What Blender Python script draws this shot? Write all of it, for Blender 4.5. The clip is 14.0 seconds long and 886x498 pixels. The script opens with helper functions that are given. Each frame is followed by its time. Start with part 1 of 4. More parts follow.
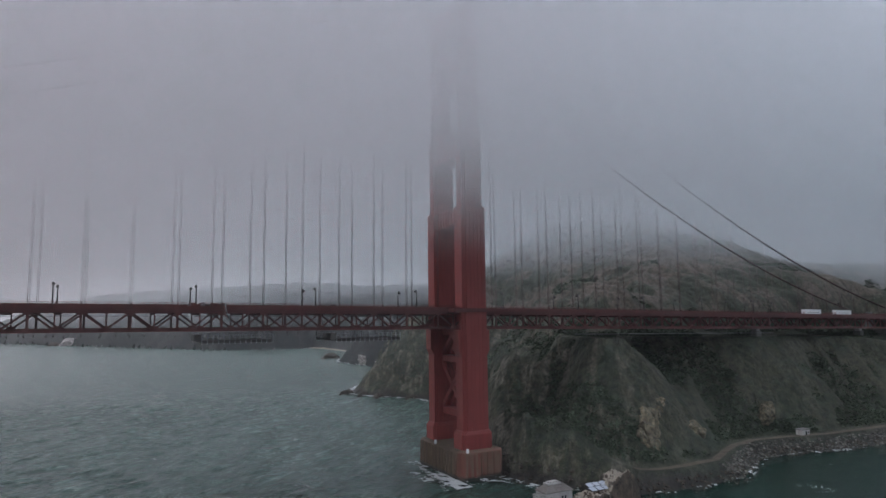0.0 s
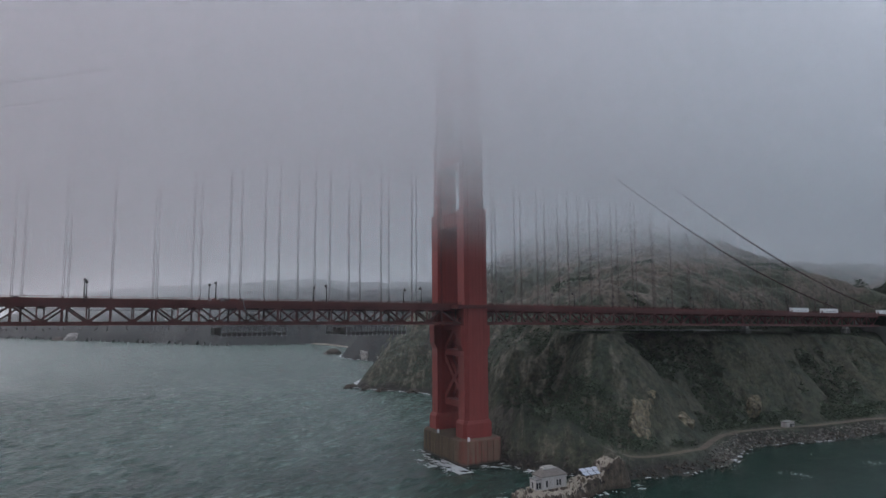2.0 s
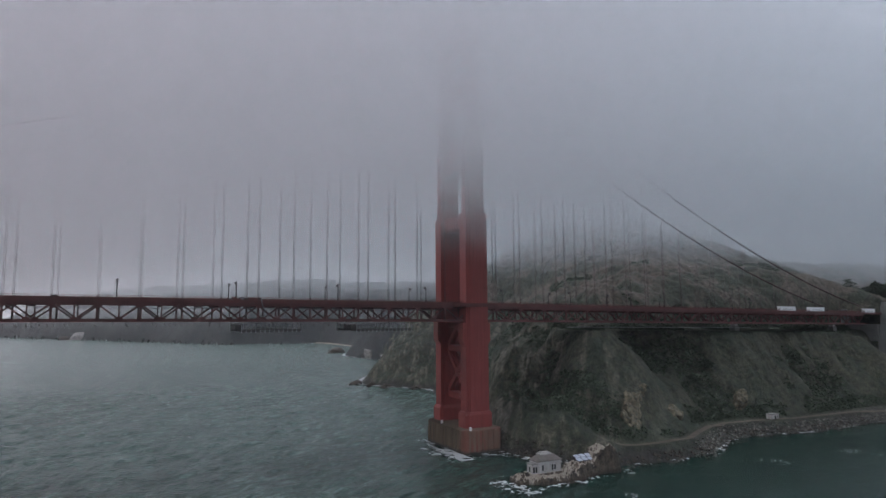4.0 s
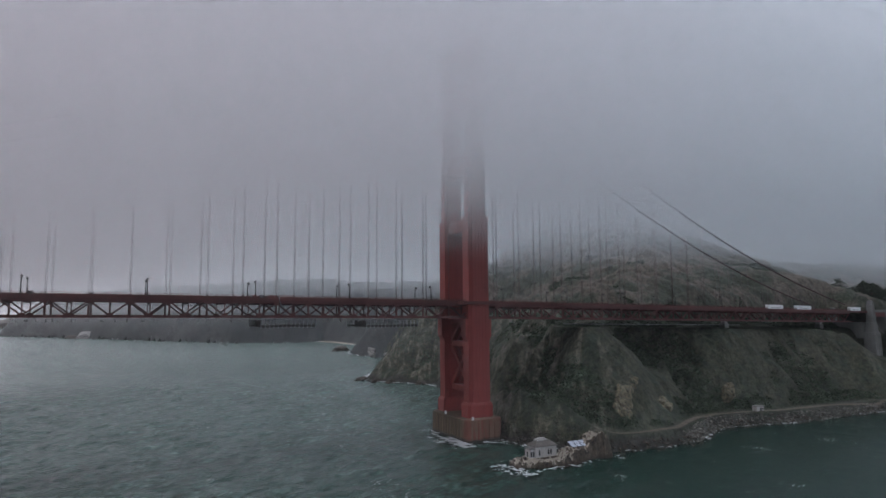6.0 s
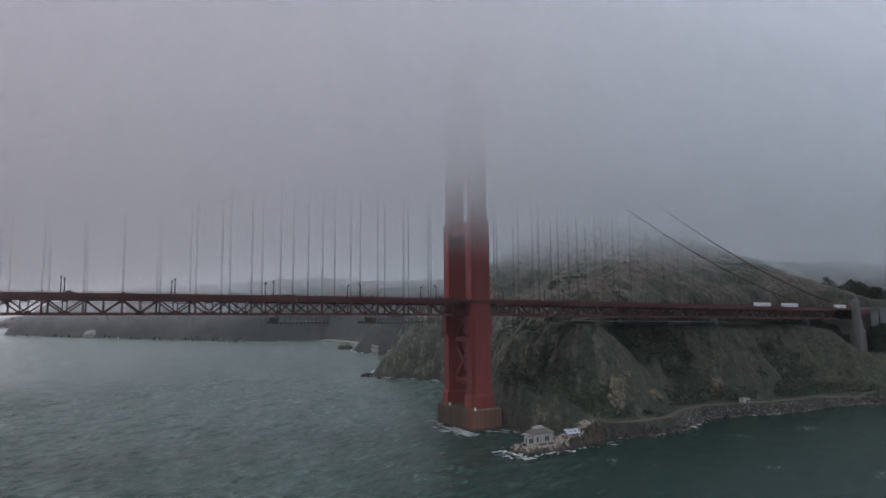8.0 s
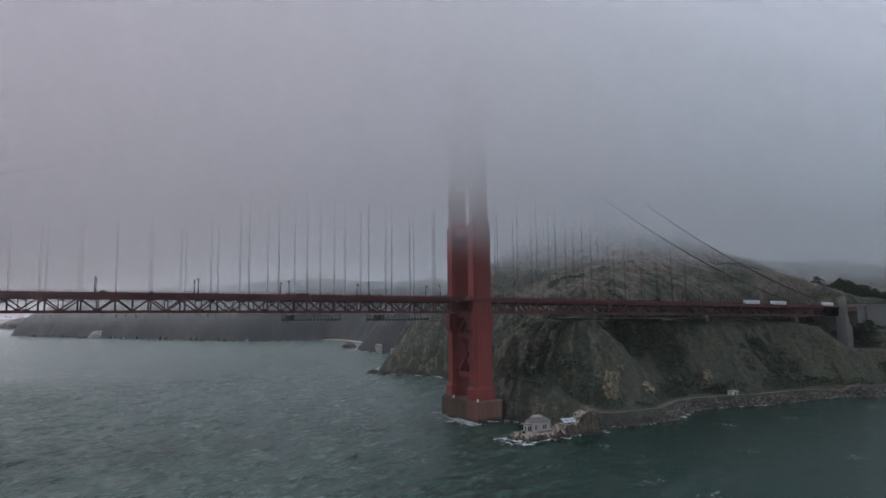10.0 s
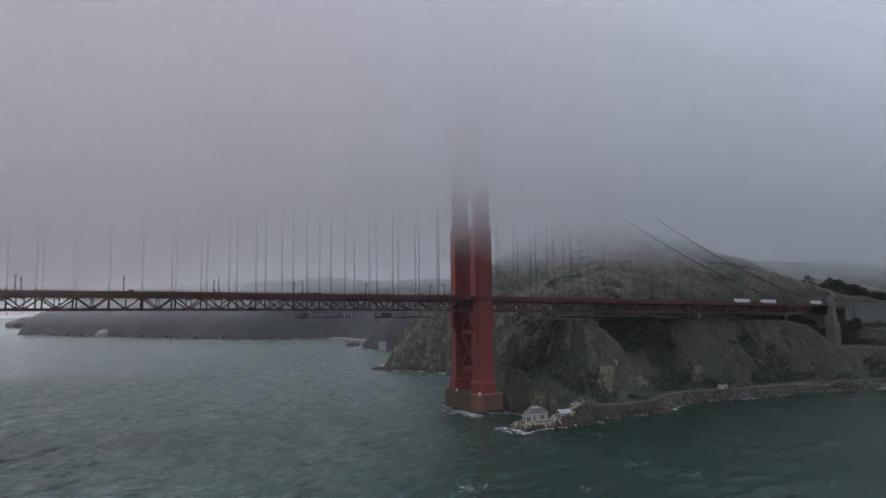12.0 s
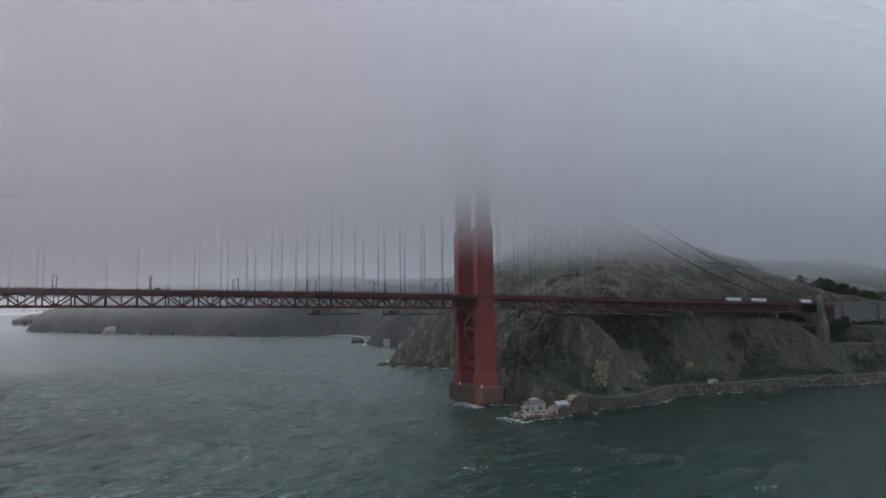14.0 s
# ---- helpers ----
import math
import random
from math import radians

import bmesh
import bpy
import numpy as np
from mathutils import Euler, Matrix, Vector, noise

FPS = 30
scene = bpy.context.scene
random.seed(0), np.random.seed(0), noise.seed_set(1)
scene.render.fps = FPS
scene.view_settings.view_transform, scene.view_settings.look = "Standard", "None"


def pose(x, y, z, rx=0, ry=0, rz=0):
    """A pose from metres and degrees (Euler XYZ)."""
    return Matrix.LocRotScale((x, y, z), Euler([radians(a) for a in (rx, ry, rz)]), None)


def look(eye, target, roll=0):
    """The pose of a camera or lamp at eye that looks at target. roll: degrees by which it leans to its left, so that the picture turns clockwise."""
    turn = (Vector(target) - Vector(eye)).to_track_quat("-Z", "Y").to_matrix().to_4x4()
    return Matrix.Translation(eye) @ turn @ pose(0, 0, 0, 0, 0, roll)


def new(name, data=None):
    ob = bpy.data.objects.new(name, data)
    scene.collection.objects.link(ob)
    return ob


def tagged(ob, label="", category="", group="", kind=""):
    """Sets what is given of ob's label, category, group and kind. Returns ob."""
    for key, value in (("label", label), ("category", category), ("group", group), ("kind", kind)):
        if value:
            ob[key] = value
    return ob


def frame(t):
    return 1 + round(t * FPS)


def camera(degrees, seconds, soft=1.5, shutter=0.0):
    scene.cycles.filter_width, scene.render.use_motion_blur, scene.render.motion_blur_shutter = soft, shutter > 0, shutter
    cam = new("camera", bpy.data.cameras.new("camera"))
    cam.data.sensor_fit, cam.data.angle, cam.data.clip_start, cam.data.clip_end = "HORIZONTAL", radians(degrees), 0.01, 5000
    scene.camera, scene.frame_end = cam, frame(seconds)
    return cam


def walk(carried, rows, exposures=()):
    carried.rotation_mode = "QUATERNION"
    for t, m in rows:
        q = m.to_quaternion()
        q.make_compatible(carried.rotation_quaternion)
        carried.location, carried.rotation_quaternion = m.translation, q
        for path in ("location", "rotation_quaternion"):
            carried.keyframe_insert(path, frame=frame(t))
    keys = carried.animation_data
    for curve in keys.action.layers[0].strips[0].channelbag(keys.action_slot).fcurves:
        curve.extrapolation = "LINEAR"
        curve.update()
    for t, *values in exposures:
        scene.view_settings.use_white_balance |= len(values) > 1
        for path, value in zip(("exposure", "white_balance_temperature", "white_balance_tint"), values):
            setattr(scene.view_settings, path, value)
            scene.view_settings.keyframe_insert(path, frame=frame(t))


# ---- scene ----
cam = camera(71.0, 14.0)
PATH = [
    (0, (-142.578, -259.728, 69.799), (-141.648, -257.971, 70.015), -0.7),
    (0.5, (-144.739, -262.828, 69.686), (-143.809, -261.07, 69.897), -0.5),
    (1, (-146.953, -266.085, 69.559), (-146.023, -264.327, 69.768), -0.4),
    (1.5, (-149.182, -269.522, 69.418), (-148.251, -267.764, 69.627), -0.4),
    (2, (-151.453, -273.171, 69.267), (-150.523, -271.413, 69.474), -0.4),
    (2.5, (-153.767, -277.03, 69.123), (-152.837, -275.271, 69.33), -0.5),
    (3, (-156.23, -281.174, 68.96), (-155.301, -279.415, 69.166), -0.4),
    (5.5, (-169.724, -303.468, 67.106), (-168.801, -301.706, 67.314), -0.5),
    (6, (-172.534, -307.999, 66.935), (-171.611, -306.236, 67.141), -0.4),
    (6.5, (-175.447, -312.579, 66.786), (-174.525, -310.816, 66.992), -0.5),
    (7, (-178.56, -317.235, 66.637), (-177.638, -315.472, 66.841), -0.5),
    (7.5, (-181.685, -321.9, 66.49), (-180.764, -320.137, 66.693), -0.5),
    (8, (-184.739, -326.59, 66.316), (-183.817, -324.827, 66.518), -0.5),
    (10.5, (-199.379, -349.954, 64.435), (-198.46, -348.19, 64.638), -0.7),
    (11, (-202.26, -354.587, 64.286), (-201.342, -352.821, 64.488), -0.6),
    (11.5, (-205.124, -359.228, 64.169), (-204.207, -357.462, 64.371), -0.7),
    (12, (-208.027, -363.951, 64.062), (-207.111, -362.185, 64.262), -0.7),
    (12.5, (-210.987, -368.814, 63.967), (-210.072, -367.047, 64.166), -0.8),
    (13, (-213.979, -373.837, 63.885), (-213.065, -372.069, 64.082), -0.8),
    (13.5, (-216.976, -379.004, 63.821), (-216.064, -377.235, 64.018), -0.8),
    (14, (-219.977, -384.265, 63.768), (-219.067, -382.494, 63.962), -0.6),
]
walk(cam, [(t, look(eye, target, roll)) for t, eye, target, roll in PATH],
     [(0, 0.12), (3.2, 0.10), (8.0, 0.04), (14.0, 0.0)])

# ---- world and light ----
scene.cycles.transparent_max_bounces = 64
world = bpy.data.worlds.new("overcast_sky")
scene.world = world
world.use_nodes = True
wn, wl = world.node_tree.nodes, world.node_tree.links
wn.clear()
SUN_EL, SUN_AZ = radians(24), radians(-62)   # azimuth from +y (west) towards +x; the sun hides behind cloud in the south-west
sky = wn.new("ShaderNodeTexSky")
sky.sky_type, sky.sun_disc = "NISHITA", False
sky.sun_elevation, sky.sun_rotation = SUN_EL, SUN_AZ
sky.dust_density, sky.air_density, sky.ozone_density = 3.0, 1.2, 2.0
cloud = wn.new("ShaderNodeTexCoord")               # overcast: the zenith is about three times as bright as the horizon
split = wn.new("ShaderNodeSeparateXYZ")
lift = wn.new("ShaderNodeMapRange")
for i, v in enumerate((0.0, 1.0, 1.0, 3.0)):
    lift.inputs[1 + i].default_value = v
cover = wn.new("ShaderNodeMix")
cover.data_type, cover.blend_type = "RGBA", "MULTIPLY"
cover.inputs[0].default_value = 1.0
cover.inputs[6].default_value = (3.74, 4.04, 4.80, 1)
towards = wn.new("ShaderNodeVectorMath")            # brighter and warmer cloud round the hidden sun
towards.operation = "DOT_PRODUCT"
towards.inputs[1].default_value = (math.sin(SUN_AZ) * math.cos(SUN_EL), math.cos(SUN_AZ) * math.cos(SUN_EL), math.sin(SUN_EL))
near_sun = wn.new("ShaderNodeMapRange")
near_sun.interpolation_type = "SMOOTHSTEP"
for i, v in enumerate((-0.3, 1.0, 0.0, 1.0)):
    near_sun.inputs[1 + i].default_value = v
warm = wn.new("ShaderNodeMix")
warm.data_type, warm.blend_type = "RGBA", "MULTIPLY"
warm.inputs[7].default_value = (1.75, 1.58, 1.5, 1)
sky_gain = wn.new("ShaderNodeMix")
sky_gain.data_type = "RGBA"
sky_gain.inputs[0].default_value = 0.93
back = wn.new("ShaderNodeBackground")
back.inputs["Strength"].default_value = 0.1
wout = wn.new("ShaderNodeOutputWorld")
wl.new(cloud.outputs["Generated"], split.inputs[0])
wl.new(split.outputs[2], lift.inputs[0])
wl.new(lift.outputs[0], cover.inputs[7])
wl.new(sky.outputs[0], sky_gain.inputs[6])
wl.new(cloud.outputs["Generated"], towards.inputs[0])
wl.new(towards.outputs["Value"], near_sun.inputs[0])
wl.new(near_sun.outputs[0], warm.inputs[0])
wl.new(cover.outputs[2], warm.inputs[6])
wl.new(warm.outputs[2], sky_gain.inputs[7])
wl.new(sky_gain.outputs[2], back.inputs["Color"])
wl.new(back.outputs[0], wout.inputs["Surface"])

sun_dir = Vector((math.sin(SUN_AZ) * math.cos(SUN_EL), math.cos(SUN_AZ) * math.cos(SUN_EL), math.sin(SUN_EL)))
sun_data = bpy.data.lights.new("sun", "SUN")
sun_data.energy, sun_data.angle, sun_data.color = 0.5, radians(25), (1.0, 0.9, 0.84)
sun = new("sun", sun_data)
sun.matrix_world = look(sun_dir * 400, (0, 0, 0))

# ---- materials ----
class Mat:
    """A small builder for node materials."""

    def __init__(self, name):
        self.m = bpy.data.materials.new(name)
        self.m.use_nodes = True
        self.n, self.l = self.m.node_tree.nodes, self.m.node_tree.links
        self.p = self.n["Principled BSDF"]
        self.co = self.n.new("ShaderNodeTexCoord").outputs["Object"]
        self.last = None

    def at(self, scale, turn=0.0):
        node = self.n.new("ShaderNodeMapping")
        node.vector_type = "TEXTURE"
        node.inputs["Rotation"].default_value = (0, 0, radians(turn))
        node.inputs["Scale"].default_value = [1 / v for v in scale]
        self.l.new(self.co, node.inputs[0])
        return node.outputs[0]

    def noise(self, scale, detail=4.0, rough=0.55, stretch=None, distort=0.0, turn=0.0):
        node = self.n.new("ShaderNodeTexNoise")
        node.inputs["Scale"].default_value, node.inputs["Detail"].default_value = scale, detail
        node.inputs["Roughness"].default_value, node.inputs["Distortion"].default_value = rough, distort
        self.l.new(self.at(stretch, turn) if stretch else self.co, node.inputs["Vector"])
        return node.outputs["Fac"]

    def ramp(self, fac, stops):
        node = self.n.new("ShaderNodeValToRGB")
        e = node.color_ramp.elements
        while len(e) < len(stops):
            e.new(0.5)
        for el, (pos, col) in zip(e, stops):
            el.position = pos
            el.color = (*col, 1) if isinstance(col, tuple) else (col, col, col, 1)
        self.l.new(fac, node.inputs[0])
        return node.outputs[0]

    def mix(self, fac, a, b, how="MIX"):
        node = self.n.new("ShaderNodeMix")
        node.data_type, node.blend_type = "RGBA", how
        for s, v in ((node.inputs[0], fac), (node.inputs[6], a), (node.inputs[7], b)):
            if isinstance(v, bpy.types.NodeSocket):
                self.l.new(v, s)
            elif isinstance(v, tuple):
                s.default_value = (*v, 1)
            else:
                s.default_value = v
        return node.outputs[2]

    def math(self, op, a, b=0.0, c=0.0):
        node = self.n.new("ShaderNodeMath")
        node.operation = op
        for s, v in zip(node.inputs, (a, b, c)):
            if isinstance(v, bpy.types.NodeSocket):
                self.l.new(v, s)
            else:
                s.default_value = v
        return node.outputs[0]

    def axis(self, which):
        node = self.n.new("ShaderNodeSeparateXYZ")
        self.l.new(self.co, node.inputs[0])
        return node.outputs[which]

    def normal_z(self):
        geo = self.n.new("ShaderNodeNewGeometry")
        node = self.n.new("ShaderNodeSeparateXYZ")
        self.l.new(geo.outputs["Normal"], node.inputs[0])
        return node.outputs[2]

    def random(self):
        return self.n.new("ShaderNodeObjectInfo").outputs["Random"]

    def island(self):
        return self.n.new("ShaderNodeNewGeometry").outputs["Random Per Island"]

    def set(self, color=None, rough=None, metal=None, **more):
        for key, v in (("Base Color", color), ("Roughness", rough), ("Metallic", metal), *((k.replace("_", " "), w) for k, w in more.items())):
            if v is None:
                continue
            if isinstance(v, bpy.types.NodeSocket):
                self.l.new(v, self.p.inputs[key])
            else:
                self.p.inputs[key].default_value = (*v, 1) if isinstance(v, tuple) else v
        return self

    def bump(self, height, strength=0.5, distance=0.1):
        node = self.n.new("ShaderNodeBump")
        node.inputs["Strength"].default_value, node.inputs["Distance"].default_value = strength, distance
        self.l.new(height, node.inputs["Height"])
        if self.last:
            self.l.new(self.last, node.inputs["Normal"])
        self.last = node.outputs[0]
        self.l.new(self.last, self.p.inputs["Normal"])
        return self


def steel_paint(name, base, dark, grime=0.5):
    """Weathered orange-red bridge paint, with rain streaks and chalking."""
    k = Mat(name)
    streak = k.noise(1.0, 5, 0.6, (1.2, 1.2, 0.06))
    blot = k.noise(0.12, 5, 0.6)
    col = k.mix(k.ramp(streak, [(0.35, 0.0), (0.7, grime)]), base, dark)
    col = k.mix(k.ramp(blot, [(0.35, 0.0), (0.75, 0.45)]), col, tuple(c * 1.25 + 0.01 for c in base))
    col = k.mix(k.math("MULTIPLY", k.random(), 0.25), col, dark)
    k.set(col, 0.55)
    return k.bump(k.noise(3.0, 4), 0.15, 0.05).m


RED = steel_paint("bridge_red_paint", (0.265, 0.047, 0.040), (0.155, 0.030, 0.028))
# duller weathered RED; truss shade and side-span haze are mixed into its colour
RED_TRUSS = steel_paint("bridge_red_paint_dull_shaded", (0.130, 0.031, 0.028), (0.06, 0.021, 0.020), 0.8)
# a darker RED for floor beams, braces, kerb rails, crates and fascia
RED_DARK = steel_paint("bridge_red_paint_dark", (0.15, 0.034, 0.03), (0.075, 0.022, 0.02))


def plain(name, base, other, scale=1.0, rough=0.7, metal=0.0, bump=0.2, detail=6.0, low=0.35, high=0.68):
    k = Mat(name)
    a, b = k.noise(scale, detail, 0.6), k.noise(scale * 0.13, 4, 0.6)
    f = k.math("ADD", k.math("MULTIPLY", a, 0.6), k.math("MULTIPLY", b, 0.4))
    k.set(k.mix(k.ramp(f, [(low, 0.0), (high, 1.0)]), base, other), rough, metal)
    return k.bump(a, bump, 0.1 / scale).m


CABLE = plain("cable_paint", (0.075, 0.03, 0.027), (0.04, 0.022, 0.02), 0.8)
ROPE = plain("rope_steel", (0.135, 0.095, 0.088), (0.085, 0.065, 0.062), 2.0, 0.6)
ASPHALT = plain("asphalt", (0.05, 0.05, 0.052), (0.075, 0.073, 0.07), 0.6, 0.9)
DARK_STEEL = plain("dark_steel", (0.035, 0.033, 0.034), (0.06, 0.05, 0.045), 1.0, 0.55)
GALV = plain("galvanised_steel", (0.30, 0.31, 0.32), (0.20, 0.21, 0.21), 1.0, 0.5, 0.4)
WHITE = plain("white_sheeting", (0.92, 0.93, 0.94), (0.84, 0.85, 0.87), 0.5, 0.6)
GLASS_DARK = plain("dark_pane", (0.02, 0.024, 0.028), (0.03, 0.034, 0.04), 0.6, 0.15)


def concrete(name, base, dark, stain):
    k = Mat(name)
    streak = k.noise(0.8, 6, 0.65, (1.0, 1.0, 0.08))
    blot = k.noise(0.09, 6, 0.6)
    col = k.mix(k.ramp(blot, [(0.3, 0.0), (0.7, 1.0)]), base, dark)
    col = k.mix(k.ramp(streak, [(0.45, 0.0), (0.72, 0.5)]), col, stain)
    k.set(col, 0.9)
    return k.bump(k.noise(1.5, 8, 0.65), 0.35, 0.12).m


CONCRETE = concrete("weathered_concrete", (0.215, 0.215, 0.205), (0.15, 0.152, 0.146), (0.11, 0.105, 0.10))


def pier_mat():
    """Rust-stained concrete: red paint wash above, dark weed near the tide line."""
    k = Mat("stained_pier_concrete")
    streak = k.noise(0.55, 6, 0.65, (1.0, 1.0, 0.07))
    blot = k.noise(0.10, 5, 0.6)
    col = k.mix(k.ramp(streak, [(0.35, 0.0), (0.62, 1.0)]), (0.185, 0.130, 0.095), (0.21, 0.062, 0.045))
    col = k.mix(k.ramp(blot, [(0.42, 0.0), (0.7, 0.8)]), col, (0.125, 0.098, 0.068))
    wash = k.math("MULTIPLY_ADD", k.math("ADD", k.axis(1), k.math("MULTIPLY", streak, 9.0)), 0.05, 1.0)   # paint runs down below the outer leg only
    olive = k.mix(k.ramp(streak, [(0.38, 0.0), (0.62, 1.0)]), (0.115, 0.088, 0.052), (0.060, 0.050, 0.034))
    col = k.mix(k.ramp(wash, [(0.12, 0.0), (0.38, 0.9)]), col, olive)
    wet = k.math("ADD", k.axis(2), k.math("MULTIPLY", k.noise(0.35, 5), 3.0))
    col = k.mix(k.ramp(k.math("MULTIPLY", wet, 0.1), [(0.27, 1.0), (0.42, 0.0)]), col, (0.035, 0.036, 0.03))
    k.set(col, 0.85)
    return k.bump(k.noise(1.2, 8, 0.65), 0.4, 0.15).m


PIER = pier_mat()


def water_mat():
    k = Mat("bay_water")
    mid = k.noise(0.24, 4, 0.62, (0.5, 1.2, 1.0), 0.5, 25)
    fine = k.noise(0.75, 4, 0.62, (0.55, 1.2, 1.0), 0.4, 25)
    tint = k.noise(0.005, 3, 0.5)
    body = k.mix(k.ramp(tint, [(0.35, 0.0), (0.65, 1.0)]), (0.005, 0.032, 0.020), (0.009, 0.041, 0.028))
    open_water = k.n.new("ShaderNodeMapRange")           # wind-ruffled off the point, calmer in the hill's lee; also spreads painted glare
    open_water.interpolation_type = "SMOOTHSTEP"
    for i, v in enumerate((85.0, -115.0, 0.0, 1.0)):
        open_water.inputs[1 + i].default_value = v
    k.l.new(k.math("MULTIPLY_ADD", k.axis(1), -0.77, k.axis(0)), open_water.inputs[0])
    wind_glare = open_water.outputs[0]
    roll = k.noise(0.10, 5, 0.66, (0.42, 1.3, 1.0), 0.5, 20)           # longer wind waves that still read far off
    chop = k.math("ADD", k.math("MULTIPLY", k.noise(0.42, 4, 0.65, (0.42, 1.25, 1.0), 0.7, 25), 0.62), k.math("MULTIPLY", roll, 0.38))
    # crest glints, open-water sky glare and the lee's dark reflection are painted into body
    body = k.mix(k.ramp(chop, [(0.38, 0.0), (0.54, 0.5), (0.64, 1.0)]), k.mix(k.math("MULTIPLY_ADD", wind_glare, -0.45, 0.65), body, (0.002, 0.010, 0.008)), k.mix(0.6, body, k.mix(wind_glare, (0.013, 0.042, 0.033), (0.300, 0.405, 0.368))))
    rough = k.n.new("ShaderNodeMapRange")                # chop too fine to see roughens the distance
    for i, v in enumerate((150.0, 600.0, 0.10, 0.24)):
        rough.inputs[1 + i].default_value = v
    k.l.new(k.axis(1), rough.inputs[0])
    cap = k.math("MULTIPLY", k.noise(0.8, 5, 0.7, (0.5, 1.3, 1.0), 0.8, 25), k.noise(0.035, 3))
    k.set(k.mix(k.ramp(cap, [(0.385, 0.0), (0.435, 0.8)]), body, (0.5, 0.52, 0.52)), rough.outputs[0], IOR=1.333)
    k.bump(k.math("MULTIPLY", mid, k.math("MULTIPLY_ADD", wind_glare, 0.8, 0.45)), 1.0, 1.3)
    k.bump(k.math("MULTIPLY", roll, wind_glare), 1.0, 2.2)
    return k.bump(k.math("MULTIPLY", fine, k.math("MULTIPLY_ADD", wind_glare, 0.35, 0.95)), 1.0, 0.42).m


WATER = water_mat()


def hill_mat():
    """Dry coastal hillside: brown earth, dark scrub in patches, pale rock ribs on the sea face, dry grass above."""
    k = Mat("coastal_hillside")
    a, b, c = k.noise(0.045, 8, 0.65), k.noise(0.016, 5, 0.6), k.noise(0.35, 8, 0.7)
    gully = k.noise(0.09, 7, 0.68, (1.0, 1.0, 0.25), 0.8)
    rib = k.noise(0.15, 7, 0.66, (0.16, 1.0, 0.35), 0.5, 48)                      # strata running down to the sea
    grain = k.ramp(c, [(0.36, 0.0), (0.64, 1.0)])
    earth = k.mix(grain, (0.012, 0.017, 0.010), (0.053, 0.053, 0.031))
    scrub = k.mix(grain, (0.009, 0.017, 0.011), (0.034, 0.050, 0.029))
    cover = k.math("ADD", k.math("MULTIPLY", a, 0.65), k.math("MULTIPLY", b, 0.45))
    col = k.mix(k.ramp(cover, [(0.50, 0.0), (0.58, 1.0)]), earth, scrub)
    rock = k.mix(grain, (0.017, 0.020, 0.013), (0.090, 0.087, 0.057))
    steep = k.math("MULTIPLY", 0.5, k.math("ADD", k.normal_z(), gully))
    col = k.mix(k.ramp(steep, [(0.53, 0.75), (0.63, 0.0)]), col, rock)
    seaward = k.n.new("ShaderNodeMapRange")
    seaward.interpolation_type = "SMOOTHSTEP"
    for i, v in enumerate((135.0, 62.0, 0.0, 1.0)):
        seaward.inputs[1 + i].default_value = v
    k.l.new(k.math("MULTIPLY_ADD", k.axis(1), -0.42, k.axis(0)), seaward.inputs[0])
    face = seaward.outputs[0]
    col = k.mix(k.math("MULTIPLY", face, k.ramp(rib, [(0.40, 0.85), (0.48, 0.0)])), col, scrub)
    pale = k.mix(grain, (0.050, 0.050, 0.039), (0.190, 0.178, 0.138))
    col = k.mix(k.math("MULTIPLY", face, k.ramp(rib, [(0.51, 0.0), (0.60, 0.8)])), col, pale)
    straw = k.mix(grain, (0.019, 0.026, 0.014), (0.062, 0.064, 0.036))
    gentle = k.math("ADD", k.normal_z(), k.math("MULTIPLY", k.math("SUBTRACT", a, 0.5), 0.6))
    col = k.mix(k.ramp(gentle, [(0.86, 0.0), (1.0, 0.7)]), col, straw)
    crest = k.math("MULTIPLY", k.math("ADD", k.axis(2), k.math("MULTIPLY", k.math("SUBTRACT", b, 0.5), 60.0)), 0.005)
    dry = k.mix(grain, (0.056, 0.047, 0.038), (0.170, 0.144, 0.116))
    dry = k.mix(k.ramp(cover, [(0.52, 0.0), (0.62, 0.85)]), dry, scrub)
    col = k.mix(k.ramp(crest, [(0.30, 0.0), (0.40, 0.8)]), col, dry)              # dry grass and brush on the upper slopes
    tide = k.math("ADD", k.axis(2), k.math("MULTIPLY", k.math("SUBTRACT", a, 0.5), 14.0))
    col = k.mix(k.ramp(k.math("MULTIPLY", tide, 0.1), [(0.25, 0.9), (0.70, 0.0)]), col, k.mix(c, (0.008, 0.008, 0.008), (0.040, 0.038, 0.034)))
    k.set(col, 0.95)
    k.bump(a, 0.8, 3.5)
    k.bump(gully, 0.8, 1.6)
    k.bump(rib, 0.7, 2.4)
    return k.bump(c, 0.9, 0.8).m


HILL = hill_mat()


def foliage(name, dark, light):
    k = Mat(name)
    f = k.math("ADD", k.math("MULTIPLY", k.island(), 0.6), k.math("MULTIPLY", k.noise(0.6, 4), 0.4))
    k.set(k.mix(f, dark, light), 0.85)
    return k.bump(k.noise(2.5, 5, 0.7), 0.8, 0.3).m


SCRUB = foliage("scrub_leaves", (0.024, 0.044, 0.028), (0.070, 0.098, 0.056))
LEAF = foliage("tree_leaves", (0.020, 0.034, 0.022), (0.060, 0.080, 0.048))
BARK = plain("bark", (0.05, 0.04, 0.03), (0.09, 0.07, 0.055), 2.0, 0.95)


def stone(name, dark, light, island=True):
    k = Mat(name)
    f = k.noise(0.5, 8, 0.68)
    col = k.mix(k.ramp(f, [(0.35, 0.0), (0.65, 1.0)]), dark, light)
    if island:
        col = k.mix(k.math("MULTIPLY", k.island(), 0.6), col, dark)
    k.set(col, 0.92)
    return k.bump(f, 0.8, 0.4).m


